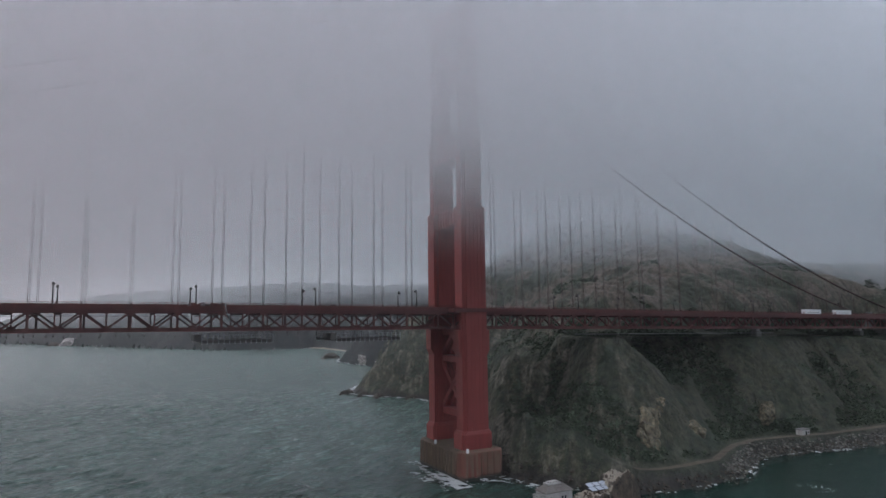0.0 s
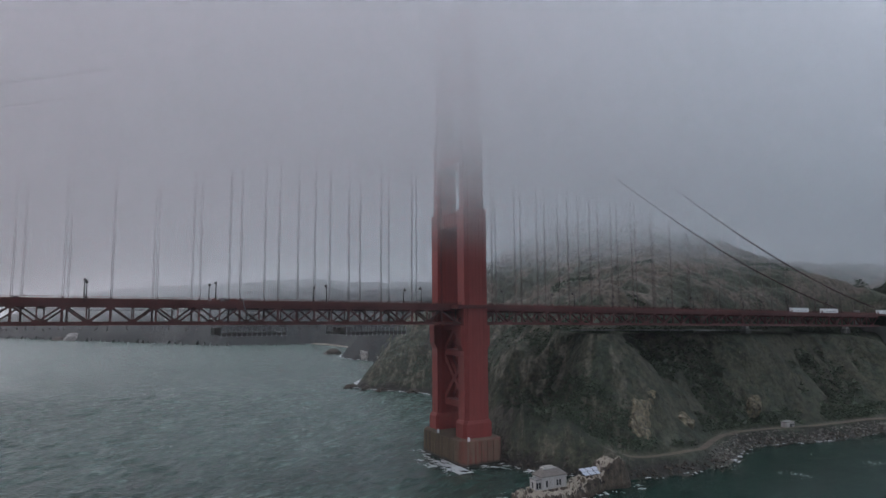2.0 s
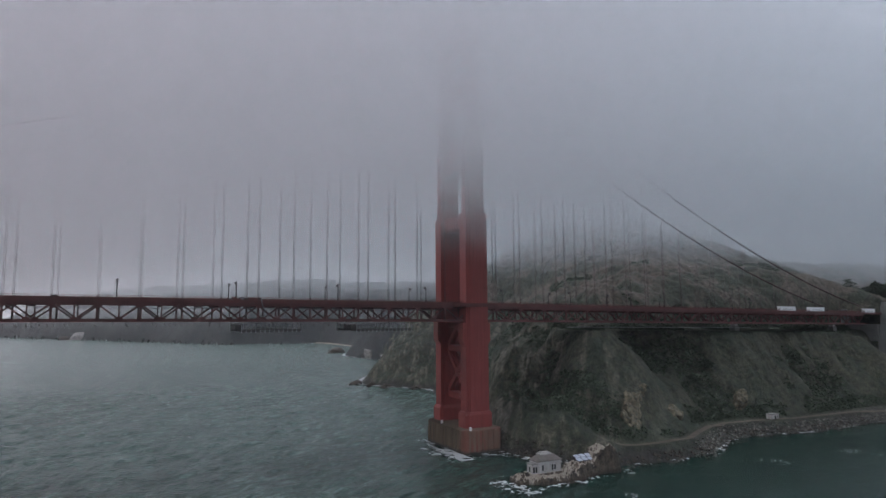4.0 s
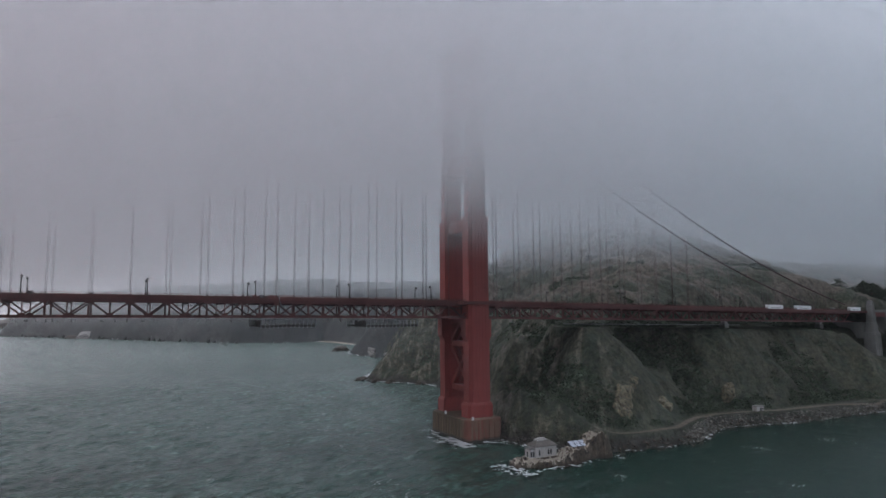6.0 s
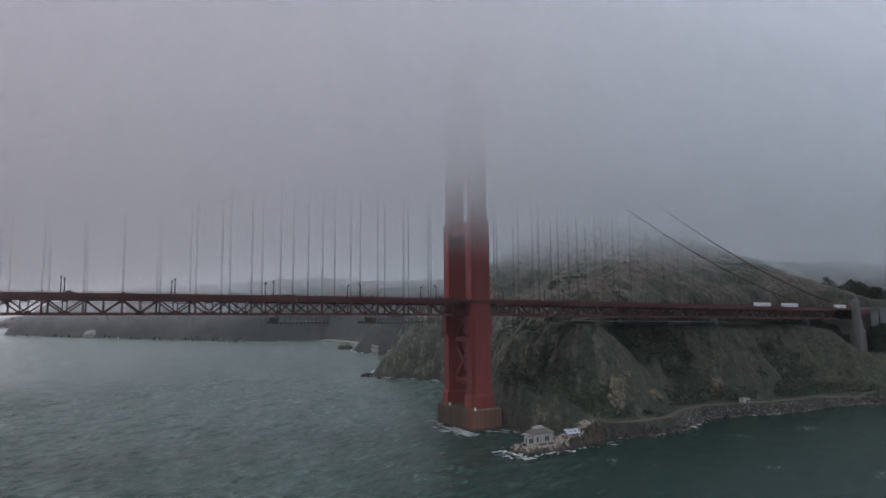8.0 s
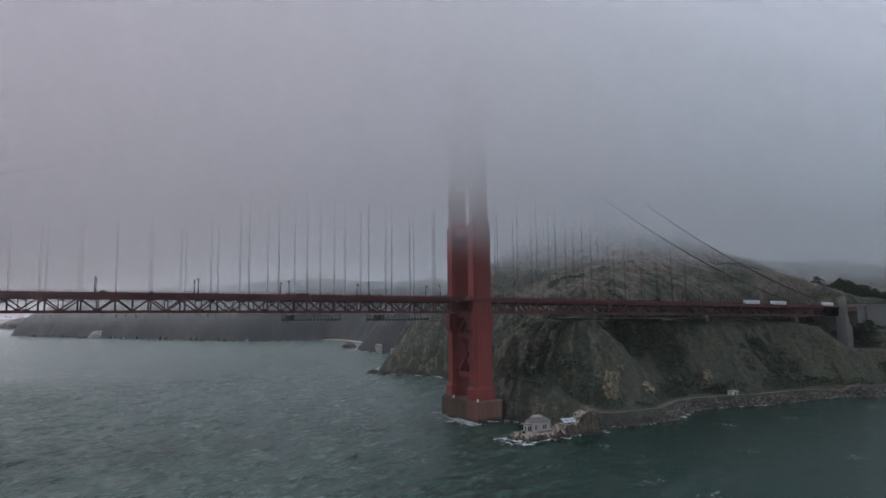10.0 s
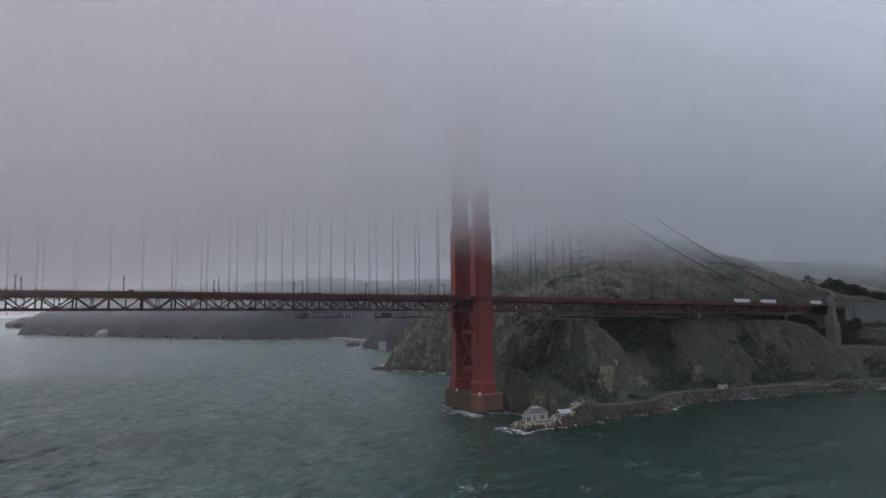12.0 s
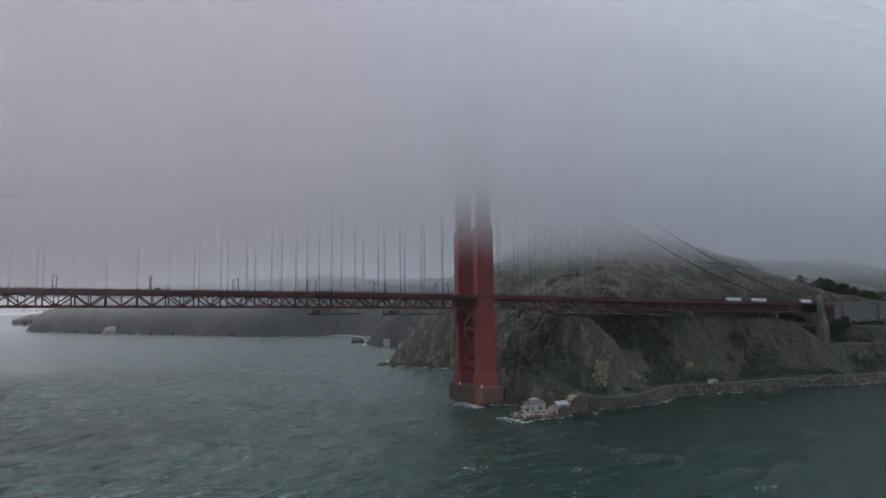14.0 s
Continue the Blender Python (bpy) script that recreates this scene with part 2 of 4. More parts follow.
RIPRAP = stone("grey_boulders", (0.04, 0.040, 0.034), (0.24, 0.235, 0.205))
OCHRE = stone("ochre_rock", (0.040, 0.040, 0.030), (0.22, 0.195, 0.130), False)
DARK_ROCK = stone("dark_sea_rock", (0.018, 0.016, 0.014), (0.075, 0.062, 0.048), False)
PALE_ROCK = stone("guano_white_rock", (0.022, 0.022, 0.020), (0.40, 0.39, 0.37), False)
SAND = plain("beach_sand", (0.17, 0.145, 0.11), (0.24, 0.21, 0.165), 0.05, 0.95)
DIRT = plain("dirt_road", (0.055, 0.047, 0.034), (0.115, 0.095, 0.068), 0.3, 0.95)
FOAM = plain("sea_foam", (0.55, 0.58, 0.58), (0.28, 0.32, 0.32), 1.2, 0.7)


def islet_mat():
    """Rock with droppings on top, rust-brown weed band above the water."""
    k = Mat("weathered_islet_rock")
    f, g = k.noise(0.45, 8, 0.68), k.noise(0.16, 5, 0.6)
    col = k.mix(k.ramp(f, [(0.35, 0.0), (0.65, 1.0)]), (0.009, 0.0085, 0.008), (0.115, 0.092, 0.068))
    top = k.math("ADD", k.normal_z(), k.math("MULTIPLY", g, 0.9))
    col = k.mix(k.ramp(top, [(0.98, 0.0), (1.16, 0.85)]), col, (0.30, 0.27, 0.22))
    tide = k.math("MULTIPLY", k.math("ADD", k.axis(2), k.math("MULTIPLY", f, 1.6)), 0.1)
    col = k.mix(k.ramp(tide, [(0.16, 0.9), (0.27, 0.0)]), col, (0.032, 0.021, 0.014))
    k.set(col, 0.9)
    return k.bump(f, 0.9, 0.8).m


ISLET = islet_mat()
STUCCO = concrete("peeling_white_stucco", (0.48, 0.475, 0.46), (0.32, 0.315, 0.30), (0.16, 0.14, 0.12))
SOLAR = plain("pale_panel", (0.34, 0.40, 0.48), (0.46, 0.50, 0.56), 0.8, 0.35)
ROOF = plain("worn_roof", (0.105, 0.095, 0.085), (0.165, 0.155, 0.145), 0.6, 0.9)


def far_mat():
    """Dark scrub and bare cliff of the distant headlands."""
    k = Mat("distant_headland")
    a, b = k.noise(0.02, 7, 0.65, (1.0, 1.0, 0.4), 0.6), k.noise(0.006, 4, 0.6)
    col = k.mix(k.ramp(a, [(0.40, 0.0), (0.62, 1.0)]), (0.007, 0.011, 0.012), (0.033, 0.036, 0.035))
    col = k.mix(k.ramp(b, [(0.40, 0.0), (0.62, 0.7)]), col, (0.012, 0.017, 0.016))
    k.set(col, 0.95)
    return k.bump(a, 0.9, 8.0).m


FAR = far_mat()

# ---- mesh helpers ----
def mesh_of(name, verts, faces, mats, smooth=False):
    me = bpy.data.meshes.new(name)
    me.from_pydata([tuple(v) for v in verts], [], [tuple(f) for f in faces])
    for m in mats if isinstance(mats, (list, tuple)) else [mats]:
        me.materials.append(m)
    if smooth:
        me.polygons.foreach_set("use_smooth", [True] * len(me.polygons))
    me.update()
    return me


def part(name, me, parent, label="", m=None):
    """One mesh object under a thing or under a part."""
    ob = new(name, me)
    ob.parent = parent
    if m is not None:
        ob.matrix_basis = m
    if label:
        tagged(ob, label)
    return ob


def thing(name, label, category, group="", at=(0, 0, 0), me=None, kind=""):
    ob = new(name, me)
    ob.location = at
    return tagged(ob, label, category, group, kind)


class Solid:
    """Gathers boxes, prisms and tubes into one mesh."""

    def __init__(self):
        self.v, self.f = [], []

    def add(self, verts, faces):
        k = len(self.v)
        self.v += [tuple(v) for v in verts]
        self.f += [tuple(i + k for i in f) for f in faces]
        return self

    def box(self, x0, x1, y0, y1, z0, z1):
        return self.prism([(x0, y0), (x1, y0), (x1, y1), (x0, y1)], z0, z1)

    def prism(self, ring, z0, z1, top=None):
        n, top = len(ring), top or ring
        verts = [(x, y, z0) for x, y in ring] + [(x, y, z1) for x, y in top]
        faces = [(i, (i + 1) % n, n + (i + 1) % n, n + i) for i in range(n)]
        return self.add(verts, faces + [tuple(range(n))[::-1], tuple(range(n, 2 * n))])

    def beam(self, a, b, w, h, up=(0, 0, 1)):
        """A box along a to b, w wide and h deep."""
        a, b = Vector(a), Vector(b)
        d = (b - a).normalized()
        s = d.cross(Vector(up))
        s = s.normalized() if s.length > 1e-4 else Vector((1, 0, 0))
        u = s.cross(d)
        ring = [s * (i * w / 2) + u * (j * h / 2) for i, j in ((-1, -1), (1, -1), (1, 1), (-1, 1))]
        return self.add([a + r for r in ring] + [b + r for r in ring], [(0, 1, 5, 4), (1, 2, 6, 5), (2, 3, 7, 6), (3, 0, 4, 7), (3, 2, 1, 0), (4, 5, 6, 7)])

    def tube(self, points, radius, sides=8):
        pts = [Vector(p) for p in points]
        rad = radius if isinstance(radius, (list, tuple)) else [radius] * len(pts)
        rows = []
        for i, p in enumerate(pts):
            d = (pts[min(i + 1, len(pts) - 1)] - pts[max(i - 1, 0)]).normalized()
            s = d.cross(Vector((0, 1, 0)) if abs(d.y) < 0.9 else Vector((1, 0, 0))).normalized()
            u = d.cross(s)
            rows += [p + (s * math.cos(t) + u * math.sin(t)) * rad[i] for t in (2 * math.pi * j / sides for j in range(sides))]
        faces = [(i * sides + j, i * sides + (j + 1) % sides, (i + 1) * sides + (j + 1) % sides, (i + 1) * sides + j)
                 for i in range(len(pts) - 1) for j in range(sides)]
        last = (len(pts) - 1) * sides
        return self.add(rows, faces + [tuple(range(sides))[::-1], tuple(range(last, last + sides))])

    def mesh(self, name, mat, smooth=False, bevel=0.0):
        me = mesh_of(name, self.v, self.f, mat, smooth)
        bm = bmesh.new()
        bm.from_mesh(me)
        bmesh.ops.recalc_face_normals(bm, faces=bm.faces)
        if bevel:
            bmesh.ops.bevel(bm, geom=[e for e in bm.edges if e.is_manifold and e.calc_face_angle(0) > 0.6], offset=bevel, segments=1, affect="EDGES")
        bm.to_mesh(me)
        bm.free()
        return me


def fbm(x, y, scale, octaves=5, gain=0.5, seed=0, ridged=False):
    """Smooth lattice noise on numpy arrays, about -1 to 1."""
    total, amp, norm = np.zeros_like(x, dtype=float), 1.0, 0.0
    for o in range(octaves):
        u, v = x / scale + 17.3 * o + seed * 7.1, y / scale - 9.7 * o + seed * 3.3
        i, j = np.floor(u).astype(np.int64), np.floor(v).astype(np.int64)
        fu, fv = u - i, v - j
        fu, fv = fu * fu * (3 - 2 * fu), fv * fv * (3 - 2 * fv)

        def h(a, b):
            n = (a * 374761393 + b * 668265263 + (seed * 31 + o) * 974634777) & 0xFFFFFFFF
            n = ((n ^ (n >> 13)) * 1274126177) & 0xFFFFFFFF
            return ((n ^ (n >> 16)) & 0xFFFF) / 32767.5 - 1.0

        val = (h(i, j) * (1 - fu) + h(i + 1, j) * fu) * (1 - fv) + (h(i, j + 1) * (1 - fu) + h(i + 1, j + 1) * fu) * fv
        total += amp * ((1 - 2 * np.abs(val)) if ridged else val)
        norm, amp, scale = norm + amp, amp * gain, scale / 2
    return total / norm


# ---- fog: thin sheets of drifting cloud, thickening with height ----
def fog_mat(name, z0, z1, most, wisp=9.0, low=0.0, right=0.0, hang=24.0, west=-300.0, east=-40.0):
    k = Mat(name)
    k.n.remove(k.p)
    drift = k.noise(0.007, 3, 0.5, (1.0, 1.0, 1.2), 0.2)
    z = k.math("ADD", k.axis(2), k.math("MULTIPLY", k.math("SUBTRACT", drift, 0.5), wisp * 2.5))
    sag = k.n.new("ShaderNodeMapRange")                 # the cloud base hangs lower towards the open strait
    sag.interpolation_type = "SMOOTHSTEP"
    for i, v in enumerate((east, west, 0.0, hang)):
        sag.inputs[1 + i].default_value = v
    k.l.new(k.axis(0), sag.inputs[0])
    z = k.math("ADD", z, sag.outputs[0])
    if right:                                           # and over the inland saddle
        inland = k.n.new("ShaderNodeMapRange")
        inland.interpolation_type = "SMOOTHSTEP"
        for i, v in enumerate((300.0, 540.0, 0.0, right)):
            inland.inputs[1 + i].default_value = v
        k.l.new(k.axis(0), inland.inputs[0])
        z = k.math("ADD", z, inland.outputs[0])
    rise = k.n.new("ShaderNodeMapRange")
    rise.interpolation_type = "SMOOTHSTEP"
    for i, v in enumerate((z0, z1, low, most)):
        rise.inputs[1 + i].default_value = v
    k.l.new(z, rise.inputs[0])
    clear = k.n.new("ShaderNodeBsdfTransparent")
    white, through_light = k.n.new("ShaderNodeBsdfDiffuse"), k.n.new("ShaderNodeBsdfTranslucent")
    across = k.n.new("ShaderNodeMapRange")              # sun-side warmth and the dimmer right are painted into the fog colour
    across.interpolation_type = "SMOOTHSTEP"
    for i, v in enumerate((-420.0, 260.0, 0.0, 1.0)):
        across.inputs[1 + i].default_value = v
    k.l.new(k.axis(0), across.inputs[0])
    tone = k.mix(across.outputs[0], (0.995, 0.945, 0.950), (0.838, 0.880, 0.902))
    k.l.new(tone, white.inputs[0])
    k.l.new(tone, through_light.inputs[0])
    both, veil = k.n.new("ShaderNodeMixShader"), k.n.new("ShaderNodeMixShader")
    both.inputs[0].default_value = 0.35
    k.l.new(white.outputs[0], both.inputs[1])
    k.l.new(through_light.outputs[0], both.inputs[2])
    k.l.new(rise.outputs[0], veil.inputs[0])
    k.l.new(clear.outputs[0], veil.inputs[1])
    k.l.new(both.outputs[0], veil.inputs[2])
    k.l.new(veil.outputs[0], k.n["Material Output"].inputs[0])
    return k.m


def fog_bank(name, label, sheets):
    """sheets: y, x range, z range, then fog_mat's z0, z1, most, wisp, low."""
    verts, faces, slots, mats = [], [], [], []
    for s, (y, xa, xb, za, zb, *look_of) in enumerate(sheets):
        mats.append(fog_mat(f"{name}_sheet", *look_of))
        n, k = 30, len(verts)
        for j in range(2):
            for i in range(n + 1):
                x = xa + (xb - xa) * i / n
                verts.append((x, y + 5 * math.sin(x / 90 + s * 1.7), za if j == 0 else zb))
        faces += [(k + i, k + i + 1, k + n + 2 + i, k + n + 1 + i) for i in range(n)]
        slots += [s] * n
    me = mesh_of(name, verts, faces, mats, True)
    me.polygons.foreach_set("material_index", slots)
    return thing(name, label, "fog", me=me, kind="stuff")


FOG = []
for y in (-335, -285, -238):                          # thin cloud over the open strait
    FOG.append((y, -900, 1000, 84, 330, 98, 175, 0.11, 2.5, 0.0, 0.0, 0.0))
for i, y in enumerate((-190, -165, -140, -118)):      # before the tower, looser first
    FOG.append((y, -900, 1000, -2, 270 + 0.3 * abs(y), 82, 156 - 2 * i, 0.24, 2.5, 0.002, 0.0, 18.0, -260.0))
for y in (-96, -80, -64, -48, -35, -23):              # and denser close to it
    FOG.append((y, -900, 1000, -2, 270 + 0.3 * abs(y), 88, 148, 0.24, 2.5, 0.002, 0.0, 22.0, -260.0))
for y in (-41, -29):                                  # thicker still above the deck, where the cables vanish
    FOG.append((y, -900, 1000, 90, 280, 112, 160, 0.24, 2.5, 0.0, 0.0, 0.0))
for i in range(12):                                   # over the hill
    y = 34 + 31 * i + 0.7 * i * i
    FOG.append((y, -900 - y, 1100 + 2 * y, 30, 300 + 0.45 * y, 94 - 0.6 * i, 148 - 1.4 * i, 0.24, 5.0, 0.013 if i < 4 else 0.005, 30.0 if i < 3 else 52.0))
for y in (560, 720, 950, 1300, 1750, 2300, 3100):          # out to sea
    FOG.append((y, -y * 1.6 - 500, y * 1.6 + 900, -1, 320 + y * 0.6, 70, 168, 0.24, 20.0, 0.004, 0.0, 36.0, -0.10 * y, 0.22 * y))
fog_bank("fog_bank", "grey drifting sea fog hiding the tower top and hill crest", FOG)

# ---- sea ----
def sea():
    """One sheet: real chop near the bridge, flat farther off, closing up to the horizon at its rim."""
    xs = np.concatenate([-np.geomspace(4900, 580, 26), np.arange(-570, 451, 1.65), np.geomspace(460, 4900, 30)])
    ys = np.concatenate([-np.geomspace(4900, 450, 16), np.arange(-440, 481, 1.65), np.geomspace(490, 4900, 50)])
    gx, gy = np.meshgrid(xs, ys)
    near = np.clip((445 - gx) / 100, 0, 1) * np.clip((gx + 565) / 100, 0, 1) * np.clip((478 - gy) / 200, 0, 1) * np.clip((gy + 445) / 60, 0, 1)
    u, v = 0.9 * gx + 0.42 * gy, 0.9 * gy - 0.42 * gx                    # along and across the wave crests
    swell = 0.18 * np.sin(v / 1.9 + 2.5 * fbm(gx, gy, 50, 2, 0.5, 41)) * (0.5 + 0.5 * fbm(gx, gy, 40, 2, 0.5, 42))
    chop = 0.80 * fbm(u * 0.5, v, 4.4, 2, 0.55, 43) + 0.26 * fbm(u * 0.5, v, 8, 2, 0.5, 44, True)
    lee = 1 / (1 + np.exp(-(gx - 20) / 14)) / (1 + np.exp((gy + 20) / 12))    # sheltered water below the hill
    swell, chop = swell * (1 - 0.4 * lee), chop * (1.55 - 0.95 * lee)
    far = np.clip((np.hypot(gx, gy) - 3400) / 1500, 0, 1)
    gz = near * (swell + chop) + 54 * far * far
    n = len(xs)
    idx = np.arange(gx.size).reshape(gx.shape)
    faces = np.stack([idx[:-1, :-1], idx[:-1, 1:], idx[1:, 1:], idx[1:, :-1]], -1).reshape(-1, 4)
    me = mesh_of("water", np.stack([gx, gy, gz], -1).reshape(-1, 3).tolist(), faces.tolist(), WATER, True)
    return thing("water", "choppy grey-green bay water with scattered whitecaps", "water", me=me, kind="structure")


sea()

# ---- land ----
COAST = [(1200, -420), (900, -290), (600, -165), (430, -112), (335, -88), (292, -84), (280, -71), (245, -70), (185, -68), (162, -61), (137, -58), (120, -66),
         (95, -78), (68, -79), (40, -74), (24, -56), (14, -44), (10, -27), (15, -5), (24, 25), (45, 90), (80, 170), (94, 222), (66, 262), (54, 292), (66, 322),
         (98, 372), (152, 470), (200, 575), (180, 646), (180, 709), (208, 770), (256, 840), (285, 900), (294, 981), (292, 1099), (275, 1190), (190, 1180), (64, 1248), (-270, 1854), (-530, 2306),
         (-500, 2600), (100, 3300), (1200, 4200), (3000, 4200), (3000, -1000)]


def coast_distance(x, y):
    """Distance to the shoreline, positive on land."""
    best, inside = np.full(x.shape, 1e9), np.zeros(x.shape, bool)
    for (ax, ay), (bx, by) in zip(COAST, COAST[1:] + COAST[:1]):
        dx, dy = bx - ax, by - ay
        t = np.clip(((x - ax) * dx + (y - ay) * dy) / (dx * dx + dy * dy), 0, 1)
        best = np.minimum(best, np.hypot(x - ax - t * dx, y - ay - t * dy))
        if ay != by:
            inside ^= ((ay > y) != (by > y)) & (x < dx * (y - ay) / dy + ax)
    return np.where(inside, best, -best)


def height(x, y):
    """Height of the land: rocky shore, cliff, then rounded hills with gullies."""
    wob = fbm(x, y, 45, 4, 0.55, 3)
    d0 = coast_distance(x, y)
    d = d0 + wob * np.clip(d0 * 0.25, 0, 7)
    east = 1 / (1 + np.exp((y - 5) / 8)) * (1 / (1 + np.exp(-(x - 36) / 5)))      # the shore with the road
    shelf = np.interp(d, [-30, -6, 0, 6, 8, 14, 22, 30], [-9, -4, 0.2, 4.8, 6.2, 6.5, 10, 17])
    cliff = np.interp(d, [-30, -6, 0, 4, 12, 30, 62], [-9, -4, 0.2, 7, 19, 42, 66])
    low = shelf * east + cliff * (1 - east)
    inland = np.interp(d, [0, 12, 30, 62, 110, 200, 420, 900, 2000], [0, 4, 20, 54, 80, 108, 136, 152, 190])
    mixed = np.clip((d - 12) / 20, 0, 1)
    point = 1 / (1 + np.exp(-(y - 170) / 18)) / (1 + np.exp((y - 520) / 40)) * np.exp(-(np.maximum(d, 0) / 90) ** 2)
    low, inland = low * (1 - 0.42 * point), inland * (1 - 0.42 * point)           # the low point beyond the bridge
    z = low * (1 - mixed) + np.maximum(np.where(d < 62, low, 0), inland) * mixed
    up = np.clip((d - 14) / 60, 0, 1)
    z += 55 * np.exp(-(((x - 340) / 165) ** 2 + ((y - 320) / 170) ** 2)) * up
    far = np.clip((y - 800) / 500, 0, 1)
    z = z * (1 + 0.25 * far)
    shore = 1 / (1 + np.exp((y - 70) / 25))
    ridge = x - 75 + 0.65 * (y + 7)                                               # noses and gullies above the shore road
    z += shore * up * 6.5 * np.cos(2 * np.pi * (ridge + 9 * fbm(x, y, 60, 2, 0.5, 21)) / 106)
    ribs = fbm(x * 0.9 + y * 0.25, y * 0.35, 62, 4, 0.55, 5, True)
    z += up * (ribs * (5 + 5 * (1 - shore)) + fbm(x, y, 24, 5, 0.6, 8) * 5.0 + fbm(x * 1.2 + y * 0.7, y * 0.45 - x * 0.1, 17, 3, 0.6, 15, True) * 2.6)
    z += np.clip((d - 9) / 12, 0, 1) * fbm(x, y, 8, 4, 0.6, 11) * 1.5
    turn = np.arctan2(x - 190, -(y - 190)) * 190                                  # ribs and rills run straight down the slopes
    down = np.hypot(x - 190, y - 190)
    warp = turn + 9 * fbm(x, y, 34, 3, 0.55, 33)
    bare = np.clip((d - 2) / 14, 0, 1) * (1 - east) + np.clip((d - 15) / 18, 0, 1) * east
    west = 1 / (1 + np.exp((x - 84 - 0.42 * y) / 9))                                         # the bare sea cliff
    rill = fbm(warp, down * 0.20, 27, 4, 0.58, 34, True) - 0.15
    fine = fbm(warp + 0.35 * down, down * 0.35, 9, 3, 0.6, 35, True) - 0.15
    near = np.clip((900 - y) / 300, 0, 1)
    z += near * bare * (rill * (3.0 + 6.5 * west) + fine * (1.4 + 3.2 * west))
    under = 1 / (1 + np.exp((np.abs(y) - 27) / 4)) / (1 + np.exp((x - 395) / 6))   # room below the side span
    room = 59.2 - 0.0187 * x
    z = z - under * np.maximum(z - room, 0)
    plinth = np.exp(-(((x - 372) / 38) ** 2 + ((y + 36) / 31) ** 2))
    z = z + (np.minimum(z, 29.0) - z) * np.clip(plinth * 1.8, 0, 1) / (1 + np.exp((y + 5) / 2.5))
    fall = np.clip((x - 400) / 160, 0, 1) * np.clip((y + 5) / 25, 0, 1)                 # the hill drops off inland
    z = z - 0.10 * fall * np.maximum(z - 62, 0)
    bench = 1 / (1 + np.exp(-(x - 398) / 5)) * np.exp(-((y + 30) / 26) ** 4)           # level ground before the approach wall
    z = z + (np.minimum(z, 43) - z) * bench
    valley = 1 / (1 + np.exp(-(x - 455) / 25)) * np.exp(-((y - 40) / 90) ** 2)     # approach cut beyond the wall
    z = z + (np.minimum(z, 62) - z) * valley
    return z


def land(name, label, x0, x1, y0, y1, step, mat=HILL, deepest=-6.0):
    nx, ny = int((x1 - x0) / step) + 1, int((y1 - y0) / step) + 1
    gx, gy = np.meshgrid(np.linspace(x0, x1, nx), np.linspace(y0, y1, ny))
    gz = height(gx, gy)
    keep = gz > deepest
    number = -np.ones(gz.shape, int)
    quad = keep[:-1, :-1] & keep[1:, :-1] & keep[:-1, 1:] & keep[1:, 1:]
    idx = np.arange(gz.size).reshape(gz.shape)
    faces = np.stack([idx[:-1, :-1][quad], idx[:-1, 1:][quad], idx[1:, 1:][quad], idx[1:, :-1][quad]], 1)
    used = np.unique(faces)
    number = np.zeros(gz.size, int)
    number[used] = np.arange(len(used))
    verts = np.stack([gx.ravel(), gy.ravel(), gz.ravel()], 1)[used]
    me = mesh_of(name, verts.tolist(), number[faces].tolist(), mat, True)
    return thing(name, label, "hill", me=me, kind="structure")


land("hillside", "steep brown coastal hillside with scrub and gullies above the water", -10, 830, -200, 600, 1.6)
land("far_headland", "distant hazy dark headland along the ocean shore", -620, 1500, 590, 3400, 11.0, FAR)


def rock(name, label, category, at, size, mat, seed, detail=3, rough=0.35, group=""):
    """A craggy boulder or sea stack."""
    bm = bmesh.new()
    bmesh.ops.create_icosphere(bm, subdivisions=detail, radius=1)
    for v in bm.verts:
        n = noise.fractal(v.co * 1.3 + Vector((seed, 0, 0)), 0.8, 2.0, 5) * rough + noise.fractal(v.co * 4 + Vector((0, seed, 0)), 0.8, 2.0, 3) * rough * 0.35
        v.co *= 1 + n
        v.co = Vector((v.co.x * size[0], v.co.y * size[1], v.co.z * size[2]))
    me = bpy.data.meshes.new(name)
    bm.to_mesh(me)
    bm.free()
    me.materials.append(mat)
    me.polygons.foreach_set("use_smooth", [False] * len(me.polygons))
    return thing(name, label, category, group, at, me)


def ground(x, y):
    return float(height(np.array([float(x)]), np.array([float(y)]))[0])


# distant point across the ocean entrance
rock("far_point", "faint grey point of land on the horizon", "headland", (-640, 3800, -15), (130, 120, 78), DARK_ROCK, 3.0, 4, 0.25)
rock("white_rock", "pale guano-covered rock standing off the headland", "rock", (-248, 1826, 2), (26, 22, 20), PALE_ROCK, 5.0, 3, 0.16)
rock("dark_islet", "low dark rock beside the pale one", "rock", (-287, 1846, 0), (20, 14, 10), DARK_ROCK, 6.0, 3, 0.2)
rock("sea_stack", "small dark sea stack off the beach", "rock", (192, 795, 0), (15, 10, 9), DARK_ROCK, 8.0, 3, 0.2)
rock("pale_cliff_rock", "white-streaked cliff rock above the surf", "rock", (190, 630, 5), (6, 17, 8), PALE_ROCK, 9.0, 4, 0.55)
rock("pale_cliff_rock", "small white-streaked rock at the cliff foot", "rock", (201, 588, 4), (6, 10, 5), PALE_ROCK, 10.0, 4, 0.55)
